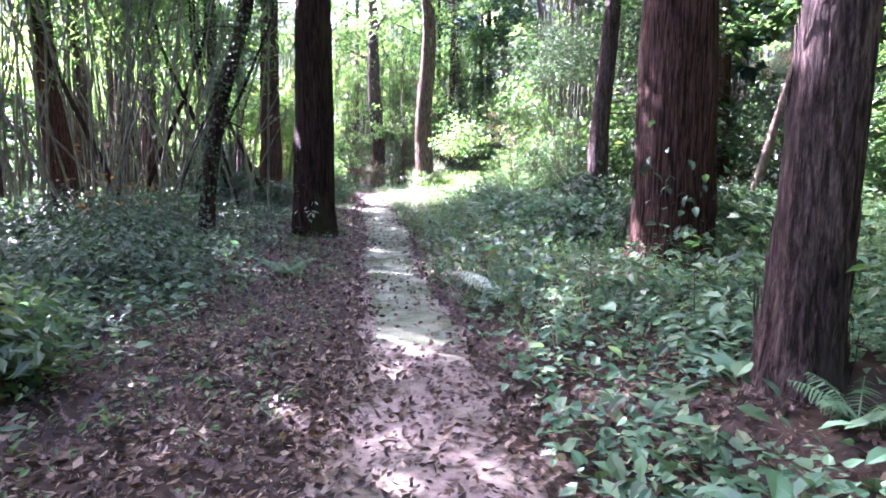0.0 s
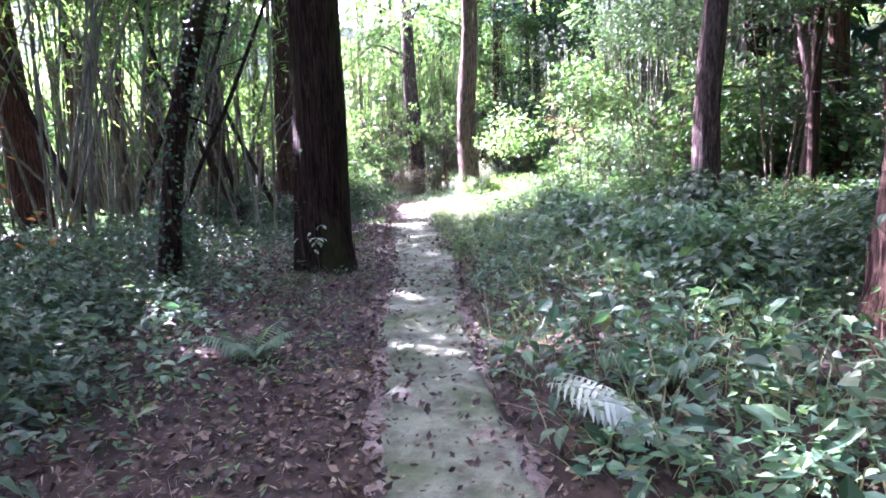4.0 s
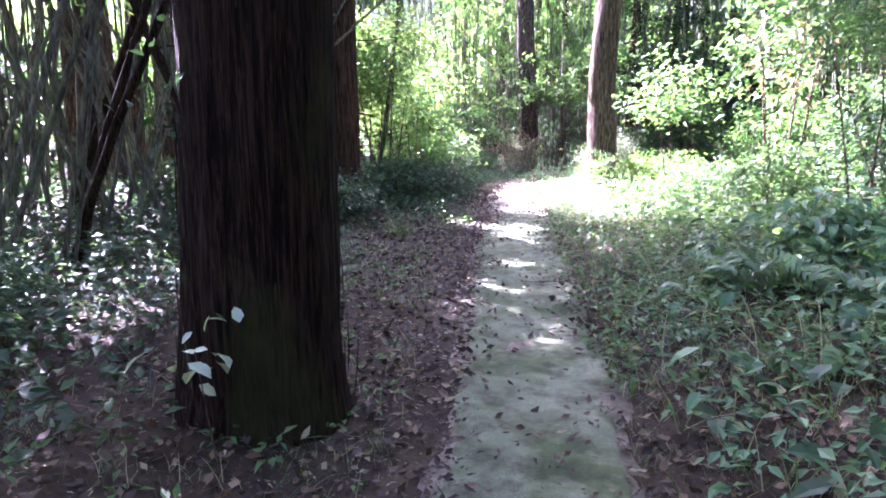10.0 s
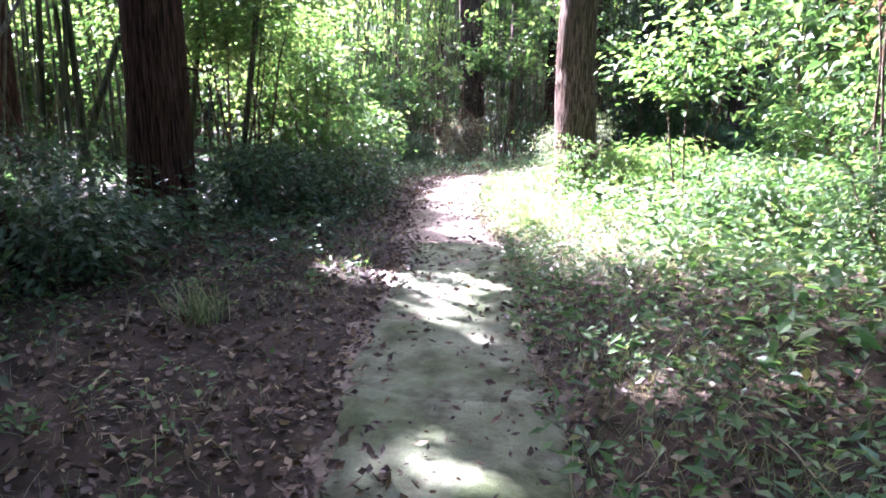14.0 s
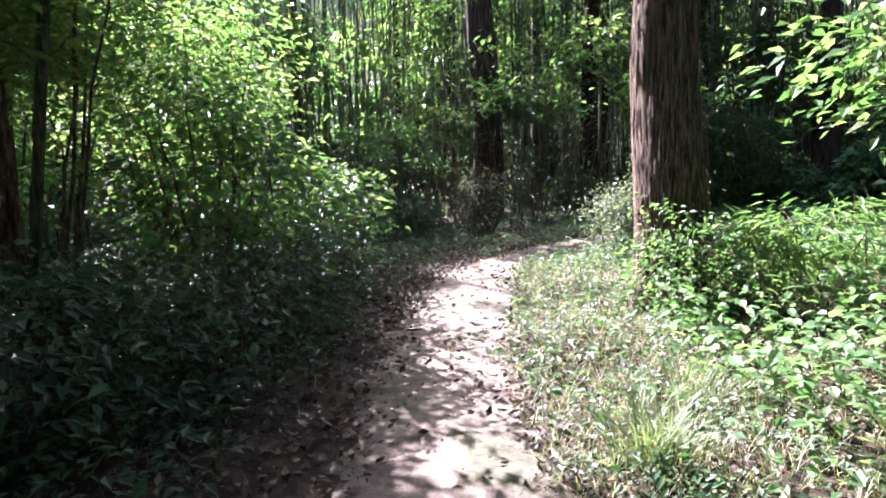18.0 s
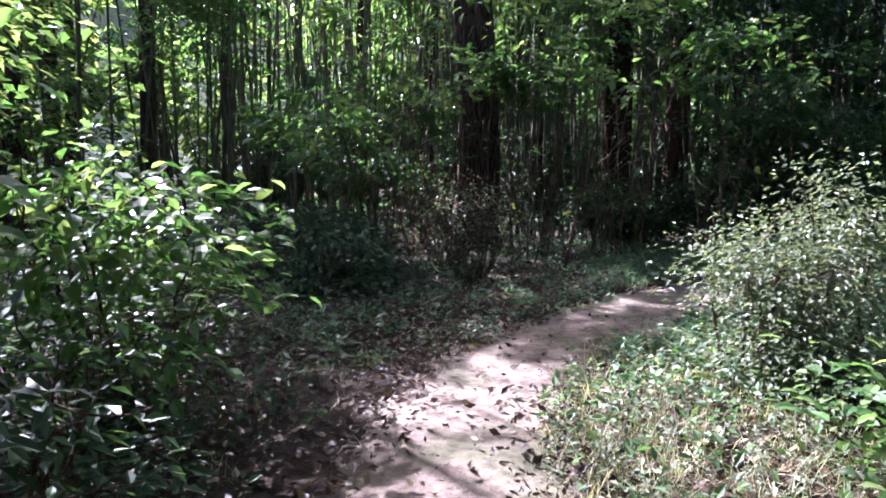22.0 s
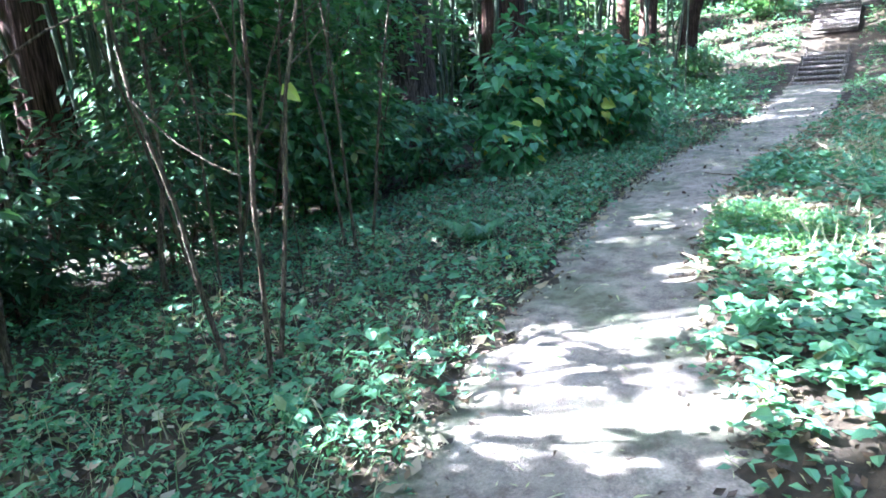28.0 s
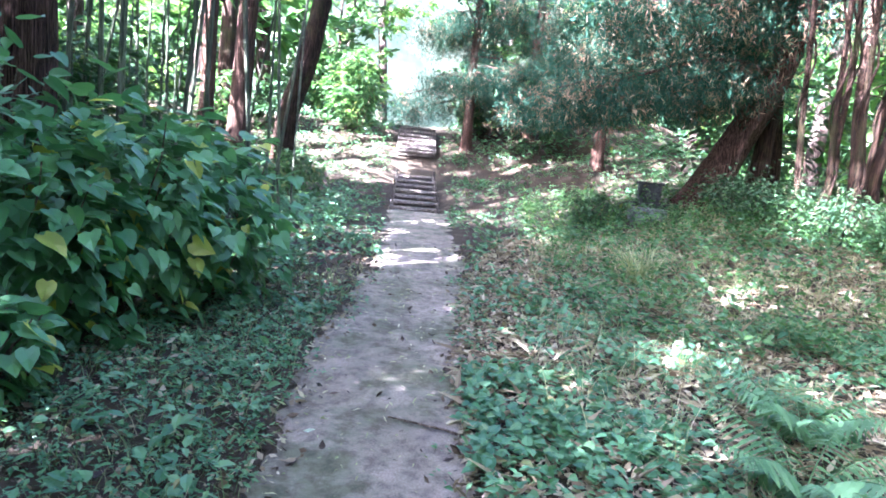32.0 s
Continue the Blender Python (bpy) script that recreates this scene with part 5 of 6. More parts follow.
def sapling(x, y, height, lean, label):
    t = thing("sapling", (x, y, ground_at(x, y)), label, "sapling")
    p = limb_path((0, 0, 0), (*lean, 1), height, 12, -0.01, 0.05)
    child("stem", mesh_from("stem", *tube(p, np.linspace(0.022, 0.006, 12), 7), TWIGBARK), t)
    tips = [p[-1]]
    for j in (3, 5, 6, 8, 9, 10):
        a = rng.random() * 6.28
        q = limb_path(p[j], (np.cos(a), np.sin(a), 0.55), height * 0.35, 6, 0.02, 0.12)
        child("twig", mesh_from("twig", *tube(q, np.linspace(0.009, 0.003, 6), 5), TWIGBARK), t)
        tips += [q[-1], q[-2]]
    tips = np.array(tips)
    c = np.repeat(tips, 7, 0) + rng.normal(size=(len(tips) * 7, 3)) * (0.14, 0.14, 0.06)
    c = c[~under_gap(c + t.location)]
    m = len(c)
    child("foliage", leaves("foliage", OVAL, c, 0.09 + 0.05 * rng.random(m), rng.random(m) * 6.28, rng.normal(size=m) * 0.3 - 0.2, rng.normal(size=m) * 0.3, GREEN), t)
    return t


sapling(-0.9, 32.3, 2.8, (0.12, 0.0), "thin forked sapling with few leaves")
sapling(-1.32, 32.4, 2.6, (-0.03, 0.0), "thin straight sapling with few leaves")
sapling(-2.2, 30.2, 2.6, (0.2, 0.05), "thin leaning sapling with yellowing leaves")
sapling(0.2, 33.1, 2.4, (0.08, 0.0), "thin sapling in the undergrowth")
sapling(-2.9, 31.0, 2.2, (0.02, 0.1), "thin sapling by the bend")
for x, y in ((-2.4, 31.6), (-1.7, 31.9), (0.9, 33.4), (-3.9, 30.4), (-4.4, 31.0), (1.6, 33.9)):
    sapling(x, y, 2.2 + 0.5 * rng.random(), (0.1 * rng.normal(), 0.1 * rng.normal()), "thin bare-stemmed sapling in dark undergrowth")


def sprig(x, y, z, n, size, mat, label, name="leaf_sprig", spread=0.12, stem_from=None):
    """A few leaves on a thin stalk that stands on the ground."""
    z0 = ground_at(x, y)
    t = thing(name, (x, y, z0), label, "plant")
    top = np.array([0, 0, z])
    s = np.array(stem_from or (0.05, 0.03, 0))
    child("stalk", mesh_from("stalk", *tube(np.linspace(0, 1, 6)[:, None] * (top - s) + s, np.linspace(0.006, 0.002, 6), 5), TWIGBARK), t)
    for i in range(n):
        p = top + rng.normal(size=3) * spread * (1, 1, 0.9)
        child("leaf", leaves("leaf", OVAL, [p], [size * (0.7 + 0.6 * rng.random())], rng.random(1) * 6.28, rng.normal(size=1) * 0.5 - 0.3, rng.normal(size=1) * 0.4, mat), t)
    return t


# whitish leaf colour stands for sunlight on this sprig
sprig(-2.61, 9.33, 0.5, 16, 0.095, PALE, "leaves at a dark cedar's foot, coloured pale for the sun on them", spread=0.085)
sprig(-2.85, 9.68, 1.5, 30, 0.08, DARKLEAF, "dark ivy leaves clinging to a cedar trunk", "ivy_sprig", 0.16)
sprig(-2.88, 9.6, 0.85, 24, 0.08, DARKLEAF, "dark ivy leaves clinging to a cedar trunk", "ivy_sprig", 0.16)
sprig(-4.9, 6.8, 0.95, 46, 0.085, ORANGE, "small plant with orange autumn leaves", "autumn_plant", 0.3)
sprig(-2.24, 29.79, 0.85, 3, 0.11, YELLOWLEAF, "single yellow leaves glowing on a thin stalk", "yellow_leaf_sprig", 0.05)
sprig(-2.95, 30.5, 0.92, 3, 0.12, YELLOWLEAF, "single yellow leaves glowing on a thin stalk", "yellow_leaf_sprig", 0.05)
sprig(0.72, 32.15, 1.18, 2, 0.14, YELLOWLEAF, "two yellow-green leaves on a thin stalk", "yellow_leaf_sprig", 0.12)
sprig(1.6, 2.5, 0.7, 10, 0.11, GREEN, "large fresh leaves beside a grey trunk", "broadleaf_plant", 0.2)
sprig(2.1, 0.9, 0.8, 12, 0.12, GREEN, "large fresh leaves beside a grey trunk", "broadleaf_plant", 0.22)
# the sun fleck is put into the leaf colour
sprig(1.15, 3.9, 0.38, 8, 0.085, PALE, "compound leaf, coloured pale to show a sun fleck", spread=0.07)
sprig(1.88, 4.65, 1.2, 22, 0.10, DARKLEAF, "ivy creeping up a red-brown cedar", "ivy_sprig", 0.2)
sprig(2.0, 4.45, 0.9, 26, 0.11, DARKLEAF, "ivy creeping up a red-brown cedar", "ivy_sprig", 0.22)
sprig(2.4, 4.35, 0.8, 26, 0.12, DARKLEAF, "ivy creeping up a red-brown cedar", "ivy_sprig", 0.25)


def stick(x, y, yaw, length, r, label, name="fallen_twig", mat=None, lift=0.04):
    p = limb_path((0, 0, 0), (np.cos(yaw), np.sin(yaw), 0), length, 9, 0, 0.12)
    p[:, :2] += (x, y)
    p[:, 2] = land(p[:, 0], p[:, 1]) + lift + r * 0.6
    return tagged(new(name, mesh_from(name, *tube(p, np.linspace(r, r * 0.5, 9), 7, 0.12), mat or TWIGBARK)), label, "twig")


stick(-3.29, 22.1, 0.1, 0.28, 0.012, "dark fallen twig lying on the bare path", mat=MOSSBARK, lift=0.02)
stick(-2.75, 21.5, 0.25, 0.3, 0.013, "dark fallen twig lying on the bare path", mat=MOSSBARK, lift=0.02)
for x, y, a, n, r in ((2.62, 30.3, 2.5, 0.3, 0.014), (2.95, 30.5, 2.8, 0.34, 0.016), (3.5, 30.72, 2.6, 0.3, 0.014), (3.2, 30.55, 1.9, 0.2, 0.012)):
    stick(x, y, a, n, r, "dark root showing at the path's edge", "tree_root", TWIGBARK, 0.012)
for x, y, a, n in ((-1.7, 13.3, 0.4, 0.5), (-0.4, 7.6, 1.9, 0.45), (1.2, 6.3, 0.3, 0.9), (0.9, 9.2, 0.8, 1.0), (-3.2, 7.2, 0.5, 0.8), (-3.4, 16.3, 0.2, 0.7), (-1.7, 0.9, 2.2, 0.5), (5.6, 31.4, 1.1, 0.5), (8.2, 31.2, 0.4, 0.6)):
    stick(x, y, a, n, 0.01, "thin pale fallen twig among leaves")


def tuft(x, y, n, height, mat, label):
    m = n
    pos = np.zeros((m, 3)) + rng.normal(size=(m, 3)) * (0.09, 0.07, 0)
    t = thing("grass_tuft", (x, y, ground_at(x, y)), label, "grass")
    for i in range(3):
        s = slice(i * m // 3, (i + 1) * m // 3)
        k = s.stop - s.start
        child("blade_clump", leaves("blade_clump", BLADE, pos[s], height * (0.6 + 0.6 * rng.random(k)), rng.random(k) * 6.28, 1.3 - np.abs(rng.normal(size=k)) * 0.35, rng.normal(size=k) * 0.3, mat), t)
    return t


tuft(-1.55, 19.55, 260, 0.42, GRASS, "thick dark green grass tuft at the path's edge")
tuft(-1.2, 20.4, 160, 0.36, GRASS, "green grass tuft in the sun")
tuft(-3.6, 15.6, 120, 0.3, GRASS, "small grass tuft among dead leaves")

# single fallen leaves
reseed(26)
for x, y, mat, label in (
    (-2.17, 8.43, REDLEAF, "small bright red fallen leaf among brown ones"),
    (-1.03, 8.51, REDLEAF, "small dull red fallen leaf on the matting"),
    (2.72, 29.98, YELLOWLEAF, "yellow fallen leaf on green ground cover"),
    (1.94, 31.46, YELLOWLEAF, "yellowing leaf among low plants"),
    (-0.47, 16.72, LITTER, "large brown fallen leaf on the green matting"),
    (-0.21, 30.6, PALE, "pale dry leaf lying beside the path"),
    (5.25, 32.22, PALE, "pale dry leaf lying on the path"),
):
    z = ground_at(x, y) + 0.085
    tagged(new("fallen_leaf", leaves("fallen_leaf", CURL, [(x, y, z)], [0.075], np.array([x * 9]), np.array([0.1]), np.array([0.15]), mat)), label, "leaf")

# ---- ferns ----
# this fern's sunlight is put in by its pale leaf colour
fern(0.45, 4.3, "fern arching toward the path, coloured pale for sunlight", 4, 0.72, PALE, 0.7, None, 2.6, 1.2, 0.5)
fern(0.55, 4.9, "green fern among low plants", 6, 0.5)
fern(1.75, 0.72, "green fern at a tree's foot", 7, 0.34)
fern(-4.2, 13.9, "pale grey-green fern in the shade", 5, 0.72, GREYLEAF, 0.4)
fern(-3.6, 13.1, "fern with flat spreading fronds", 4, 0.42, GREYLEAF, 0.4)
fern(0.25, 12.8, "green fern catching light on the bank", 9, 0.8, FERN, 0.9)
fern(0.8, 12.2, "large green fern on the bank", 8, 0.75, FERN, 0.9)
fern(1.2, 8.0, "green fern among low plants", 8, 0.55)
fern(-2.2, 5.8, "small fern among dead leaves", 7, 0.45)
fern(6.3, 29.4, "green fern in the ground cover", 9, 0.6)
fern(5.5, 29.65, "green fern in the ground cover", 9, 0.7)
fern(4.9, 29.1, "green fern in the ground cover", 8, 0.65)
fern(3.8, 32.6, "small fern beside the path", 7, 0.4)
fern(2.4, 32.2, "small fern beside the path", 7, 0.4)

tuft(10.4, 30.05, 150, 0.62, DRYGRASS, "tall clump of yellow dry grass among green plants")
for x, y, r in ((12.9, 27.9, (0.9, 0.8, 0.5)), (12.0, 27.3, (0.9, 0.7, 0.45)), (13.9, 28.2, (0.8, 0.8, 0.5)), (11.3, 26.6, (0.9, 0.8, 0.55)), (14.9, 30.6, (0.9, 0.7, 0.4))):
    shrub(x, y, r, 1500, "low dark evergreen bush under the leaning cedar", DARKLEAF, 0.09)

# ---- log steps ----
stairs = thing("log_stairway", (STAIR[0], STAIR[1], ground_at(*STAIR)), "two flights of weathered log steps with short posts", "stairs")
turn = Matrix.Rotation(math.atan2(UP[1], UP[0]), 4, "Z")


def stair_piece(name, v, f, mat):
    v = np.asarray(v) @ np.array(turn.to_3x3()).T
    return child(name, mesh_from(name, v, f, mat), stairs)


def flight(u0, z0, n, run, rise, half, posts=True):
    for i in range(n):
        u, z = u0 + i * run, z0 + (i + 1) * rise
        for k in range(2 if rise > 0.13 else 1):
            p = np.stack([np.full(7, u) + rng.normal(size=7) * 0.006, np.linspace(-half, half, 7) * (1 + 0.05 * rng.random()), np.full(7, z - 0.055 - 0.09 * k)], 1)
            stair_piece("log", *tube(p, np.full(7, 0.055) * (0.9 + 0.2 * rng.random()), 10, 0.06), LOG)
        g = np.array([[u, -half, z - 0.02], [u + run + 0.03, -half, z - 0.02], [u + run + 0.03, half, z - 0.02], [u, half, z - 0.02],
                      [u, -half, z - 0.3], [u + run + 0.03, -half, z - 0.3], [u + run + 0.03, half, z - 0.3], [u, half, z - 0.3]])
        stair_piece("tread", g, np.array([[0, 1, 2, 3], [0, 4, 5, 1], [3, 2, 6, 7], [0, 3, 7, 4], [1, 5, 6, 2]]), STEPEARTH)
        if posts and i % 2 == 0:
            for s in (-1, 1):
                hs = np.linspace(z - 0.35, z + 0.16, 5)
                stair_piece("post", *tube(np.stack([np.full(5, u - 0.06), np.full(5, s * (half - 0.05)), hs], 1), np.array([0.035, 0.035, 0.034, 0.033, 0.028]), 9), LOG)


flight(0.2, 0.0, 7, 0.62, 0.12, 0.6)
flight(7.2, 1.6, 6, 0.4, 0.158, 0.66, False)

# ---- under the leaning cedar ----
stone_box = thing("stone_box", (15.6, 29.5, ground_at(15.6, 29.5)), "small grey stone shrine box beside the leaning cedar", "stone")


def block(name, parent, size, z, mat, bevel=0.02, label=""):
    bm = bmesh.new()
    bmesh.ops.create_cube(bm, size=1, matrix=Matrix.Translation((0, 0, z + size[2] / 2)) @ Matrix.Diagonal((*size, 1)))
    bmesh.ops.bevel(bm, geom=bm.edges[:], offset=bevel, segments=2, affect="EDGES")
    me = bpy.data.meshes.new(name)
    bm.to_mesh(me)
    bm.free()
    me.materials.append(mat)
    return child(name, me, parent, label)


block("plinth", stone_box, (0.62, 0.62, 0.26), -0.1, MOSSSTONE)
block("body", stone_box, (0.42, 0.42, 0.34), 0.16, MOSSSTONE)
block("cap", stone_box, (0.52, 0.52, 0.06), 0.5, MOSSSTONE)
slab = thing("stone_slab", (14.9, 29.55, ground_at(14.9, 29.55)), "pale grey stone slab lying before the stone box", "stone")
block("slab", slab, (0.5, 0.7, 0.3), -0.1, PALESTONE, 0.05)

# drooping evergreen boughs over the second stretch


def bough(host, start, way, length, n, brown=0.12):
    """A limb with hanging sprays of scale leaves, part of its tree."""
    p = limb_path(start, way, length, 9, 0.06, 0.05)
    limb = child("bough", mesh_from("bough", *tube(p, np.linspace(0.05, 0.01, 9), 7), CEDARBARK), host)
    for nm, mat, k in (("spray", CEDARLEAF, int(n * (1 - brown))), ("withered_spray", BROWNFROND, int(n * brown))):
        q = rng.random(k // 14 + 1) ** 0.7
        c = np.stack([np.interp(q * 8, np.arange(9), p[:, i]) for i in range(3)], 1) + rng.normal(size=(len(q), 3)) * (0.32, 0.32, 0.1)
        drop = rng.random((len(q), 14))
        pos = np.repeat(c, 14, 0) + rng.normal(size=(len(q) * 14, 3)) * (0.11, 0.11, 0.05) - np.stack([0 * drop.ravel(), 0 * drop.ravel(), 0.55 * drop.ravel()], 1)
        k = len(pos)
        child(nm, leaves(nm, SLIM, pos, 0.09 + 0.07 * rng.random(k), rng.random(k) * 6.28, -0.45 + rng.normal(size=k) * 0.5, rng.normal(size=k) * 0.5, mat), limb,
              "brown withered sprays" if mat is BROWNFROND else "", "stuff")


for i in range(18):
    a = 0.2 + i * 1.1
    bough(leaner, (0.1, -1.05 - 0.05 * i, 2.35 + 0.17 * i), (-0.9 * np.sin(a) + 0.2, 1.0 + 0.6 * np.cos(a), 0.2), 4.5 - 0.05 * i, 6600, 0.16)
for i in range(7):
    bough(leaner, (0.1, -1.75, 3.7 + 0.35 * i), (-0.55 + 0.3 * (i % 3), -1.0 + 0.1 * i, 0.15), 3.2 - 0.1 * i, 3600, 0.2)
slope_c = tree(21.9, 30.4, 0.17, 10, "slim red-brown trunk under drooping boughs", CEDARBARK, CEDARLEAF, ((3, 0.0, 0), (8, 0, 0)), 4, 2.6, 2600, 0.2, 24, 14, name="cedar_tree", bare=4)
for host in (slope_a, slope_b, slope_c):
    for i in range(11):
        a = i * 0.75 + 1.2
        bough(host, (0, 0, 1.9 + 0.3 * i), (np.cos(a), np.sin(a), 0.1), 3.1 - 0.12 * i, 2600, 0.1)

# ---- trees added so that their unseen crowns shade the walk ----
reseed(27)
for i, (x, y) in enumerate(((-7.6, 3.2), (-10.5, 5.2), (-9.8, 19.4), (4.4, 2.2), (5.6, 7.6), (7.2, 18.0), (4.8, 22.5), (8.5, 25.8), (10.8, 40.2), (3.0, 40.0), (-2.6, 39.4), (-9.6, 7.0), (-13.0, 21.8), (-11.6, 23.4), (-6.0, 41.5), (-12.5, 14.5), (-14.2, 11.2), (-11.8, 12.2), (11.2, 43.2), (0.8, 38.6), (-11.2, 20.2), (13.5, 41.5), (16.6, 43.4), (20.2, 42.0))):
    tree(x, y, 0.16 + 0.02 * (i % 5), 14 + i % 4, ("tall tree with a slender brown trunk, added for its shade", "tall cedar with a straight brown trunk, added for its shade")[i % 2], (GREYBARK, CEDARBARK)[i % 2], (GREEN, CEDARLEAF)[i % 2],
         ((3, 0.1 * (i % 3 - 1), 0), (8, 0.3 * (i % 3 - 1), 0.1)), 6.5, 3.6, 3900, 0.28, 20, 11, 9, name=("tree", "cedar_tree")[i % 2])

# single added trees, each placed up-sun to darken one patch of ground
tree(-13.3, 33.3, 0.15, 10.5, "slender forest tree added for the shade of its crown", GREYBARK, GREEN, ((3, 0.1, 0), (8, 0.1, 0.1)), 6.5, 1.8, 4200, 0.2, 20, 11, 9)
tree(-11.5, 35.5, 0.2, 11, "tall tree with a slender brown trunk, added for its shade", GREYBARK, GREEN, ((3, 0.1, 0), (8, 0.2, 0.1)), 6, 2.4, 6000, 0.22, 20, 11, 9)
tree(-12.0, 19.2, 0.15, 13, "slender forest tree added for the shade of its crown", GREYBARK, GREEN, ((3, 0.1, 0), (8, 0.1, 0.1)), 8.5, 2.0, 4400, 0.2, 20, 11, 9)
tree(-6.3, 15.1, 0.12, 13, "slender forest tree added for the shade of its crown", GREYBARK, GREEN, ((3, 0.1, 0), (8, 0.1, 0.1)), 8.5, 1.9, 4200, 0.2, 20, 11, 9)
tree(-13.2, 23.8, 0.15, 13, "slender forest tree added for the shade of its crown", GREYBARK, GREEN, ((3, 0.1, 0), (8, 0.1, 0.1)), 8.5, 1.9, 4200, 0.2, 20, 11, 9)
tree(-9.4, 24.4, 0.15, 13, "slender forest tree added for the shade of its crown", GREYBARK, GREEN, ((3, 0.1, 0), (8, 0.1, 0.1)), 8.5, 1.7, 2800, 0.2, 20, 11, 9)
tree(-7.0, 17.2, 0.15, 13, "slender forest tree added for the shade of its crown", GREYBARK, GREEN, ((3, 0.1, 0), (8, 0.2, 0.1)), 8.5, 2.1, 4200, 0.2, 20, 11, 9)
tree(-9.0, 16.2, 0.15, 13, "slender forest tree added for the shade of its crown", GREYBARK, GREEN, ((3, 0.1, 0), (8, 0.1, 0.1)), 8.5, 2.0, 4200, 0.2, 20, 11, 9)
tree(-10.0, 11.2, 0.14, 11, "slender forest tree added for the shade of its crown", GREYBARK, GREEN, ((3, 0.1, 0), (8, 0.1, 0.1)), 6.5, 2.6, 5200, 0.2, 20, 11, 9)
tree(-10.9, 8.4, 0.14, 12, "slender forest tree added for the shade of its crown", GREYBARK, GREEN, ((3, 0.1, 0), (8, 0.1, 0.1)), 7, 2.6, 5200, 0.2, 20, 11, 9)
tree(-7.9, 22.8, 0.13, 13, "slender forest tree added for the shade of its crown", GREYBARK, GREEN, ((3, 0.1, 0), (8, 0.1, 0.1)), 8.5, 2.2, 4600, 0.2, 20, 11, 9)
tree(-12.2, 32.4, 0.14, 12, "slender forest tree added for the shade of its crown", GREYBARK, GREEN, ((3, 0.1, 0), (8, 0.1, 0.1)), 7, 2.2, 1600, 0.2, 20, 11, 9)
tree(-9.9, 36.2, 0.15, 12, "slender forest tree added for the shade of its crown", GREYBARK, GREEN, ((3, 0.1, 0), (8, 0.1, 0.1)), 7.5, 2.0, 3600, 0.2, 20, 11, 9)
tree(2.0, 37.2, 0.15, 13, "slender forest tree added for the shade of its crown", GREYBARK, GREEN, ((3, 0.1, 0), (8, 0.1, 0.1)), 8.5, 2.4, 5600, 0.22, 20, 11, 9)
tree(4.4, 38.6, 0.15, 13, "slender forest tree added for the shade of its crown", GREYBARK, GREEN, ((3, 0.1, 0), (8, 0.1, 0.1)), 8.5, 2.4, 5600, 0.22, 20, 11, 9)
tree(-15.2, 37.2, 0.15, 13, "slender forest tree added for the shade of its crown", GREYBARK, GREEN, ((3, 0.1, 0), (8, 0.1, 0.1)), 8.5, 2.4, 5600, 0.22, 20, 11, 9)
tree(-17.2, 39.4, 0.15, 13, "slender forest tree added for the shade of its crown", GREYBARK, GREEN, ((3, 0.1, 0), (8, 0.1, 0.1)), 8.5, 2.4, 5600, 0.22, 20, 11, 9)
tree(-7.2, 38.2, 0.15, 12, "slender forest tree added for the shade of its crown", GREYBARK, GREEN, ((3, 0.1, 0), (8, 0.1, 0.1)), 7.5, 1.8, 3200, 0.2, 20, 11, 9)

# ---- woods behind ----
reseed(28)
bank_trees = []
for i, (bark, leaf) in enumerate(((GREYBARK, GREEN), (CEDARBARK, CEDARLEAF), (MOSSBARK, GREEN), (GREYBARK, LIME))):
    tr = tree(-16 - 3 * i, 44 - i, 0.2 + 0.03 * i, 13 + i, "forest tree with a high leafy crown in the distance", bark, leaf, ((4, 0.2 * i - 0.3, 0.1), (8, 0.4 * i - 0.5, 0.3)), 4.0, 3.4,
              1500, 0.45, 14, 7, 8, group="forest trees", name="forest_tree")
    bank_trees.append(tr)


def free_of_view(x, y):
    s, h = lateral([x], [y])
    u, v = (np.array([x, y]) - STAIR) @ UP, (np.array([x, y]) - STAIR) @ ACROSS
    return abs(s[0]) > 7.5 and not (u > -2 and abs(v) < 4)


k = 0
while k < 58:
    x, y = rng.uniform(-34, 44), rng.uniform(-16, 62)
    if not free_of_view(x, y) or shades_gap(x, y, 15, 2.6):
        continue
    if -34 < x < -5 and 6 < y < 52 and rng.random() < 0.94:
        continue
    if -5 <= x < 22 and y > 38 and rng.random() < 0.6:
        continue
    k += 1
    s = 0.85 + 0.4 * rng.random()
    turn = rng.random() * 360
    if 15 < x < 22 and 24 < y < 29:
        continue
    c = copy_thing(bank_trees[k % 4], pose(x, y, ground_at(x, y) - 0.1, 0, 0, turn))
    c.scale = (s, s, s)

# first three added to shade the bamboo; the others fill the far view
for i, (x, y) in enumerate(((1.6, 45), (4.4, 44.4), (6.8, 45.6), (-5, 46), (-2.5, 51), (-8, 52), (30, 45), (26, 46), (34, 49), (23, 43), (45, 44), (42, 38), (38, 33), (29, 30), (26, 27), (34, 28), (21, 25), (18, 22))):
    c = copy_thing(bank_trees[(0, 2, 3, 0)[i % 4]], pose(x, y, ground_at(x, y) - 0.1, 0, 0, 77 * i))
    c.scale = (1.1, 1.1, 1.1)

# trees added beside and behind, mostly unseen, whose closed canopy cuts the sky's light
for i in range(8):
    for j in range(11):
        x, y = 8.5 + 3.6 * i + rng.normal() * 0.8, -22 + 4.2 * j + rng.normal() * 0.8
        if y > 17 or (y > 12 and x < 12):
            continue
        c = copy_thing(bank_trees[(0, 1, 2, 0)[(i + j) % 4]], pose(x, y, ground_at(x, y) - 0.1, 0, 0, rng.random() * 360))
        c.scale = (1.25, 1.25, 1.1)
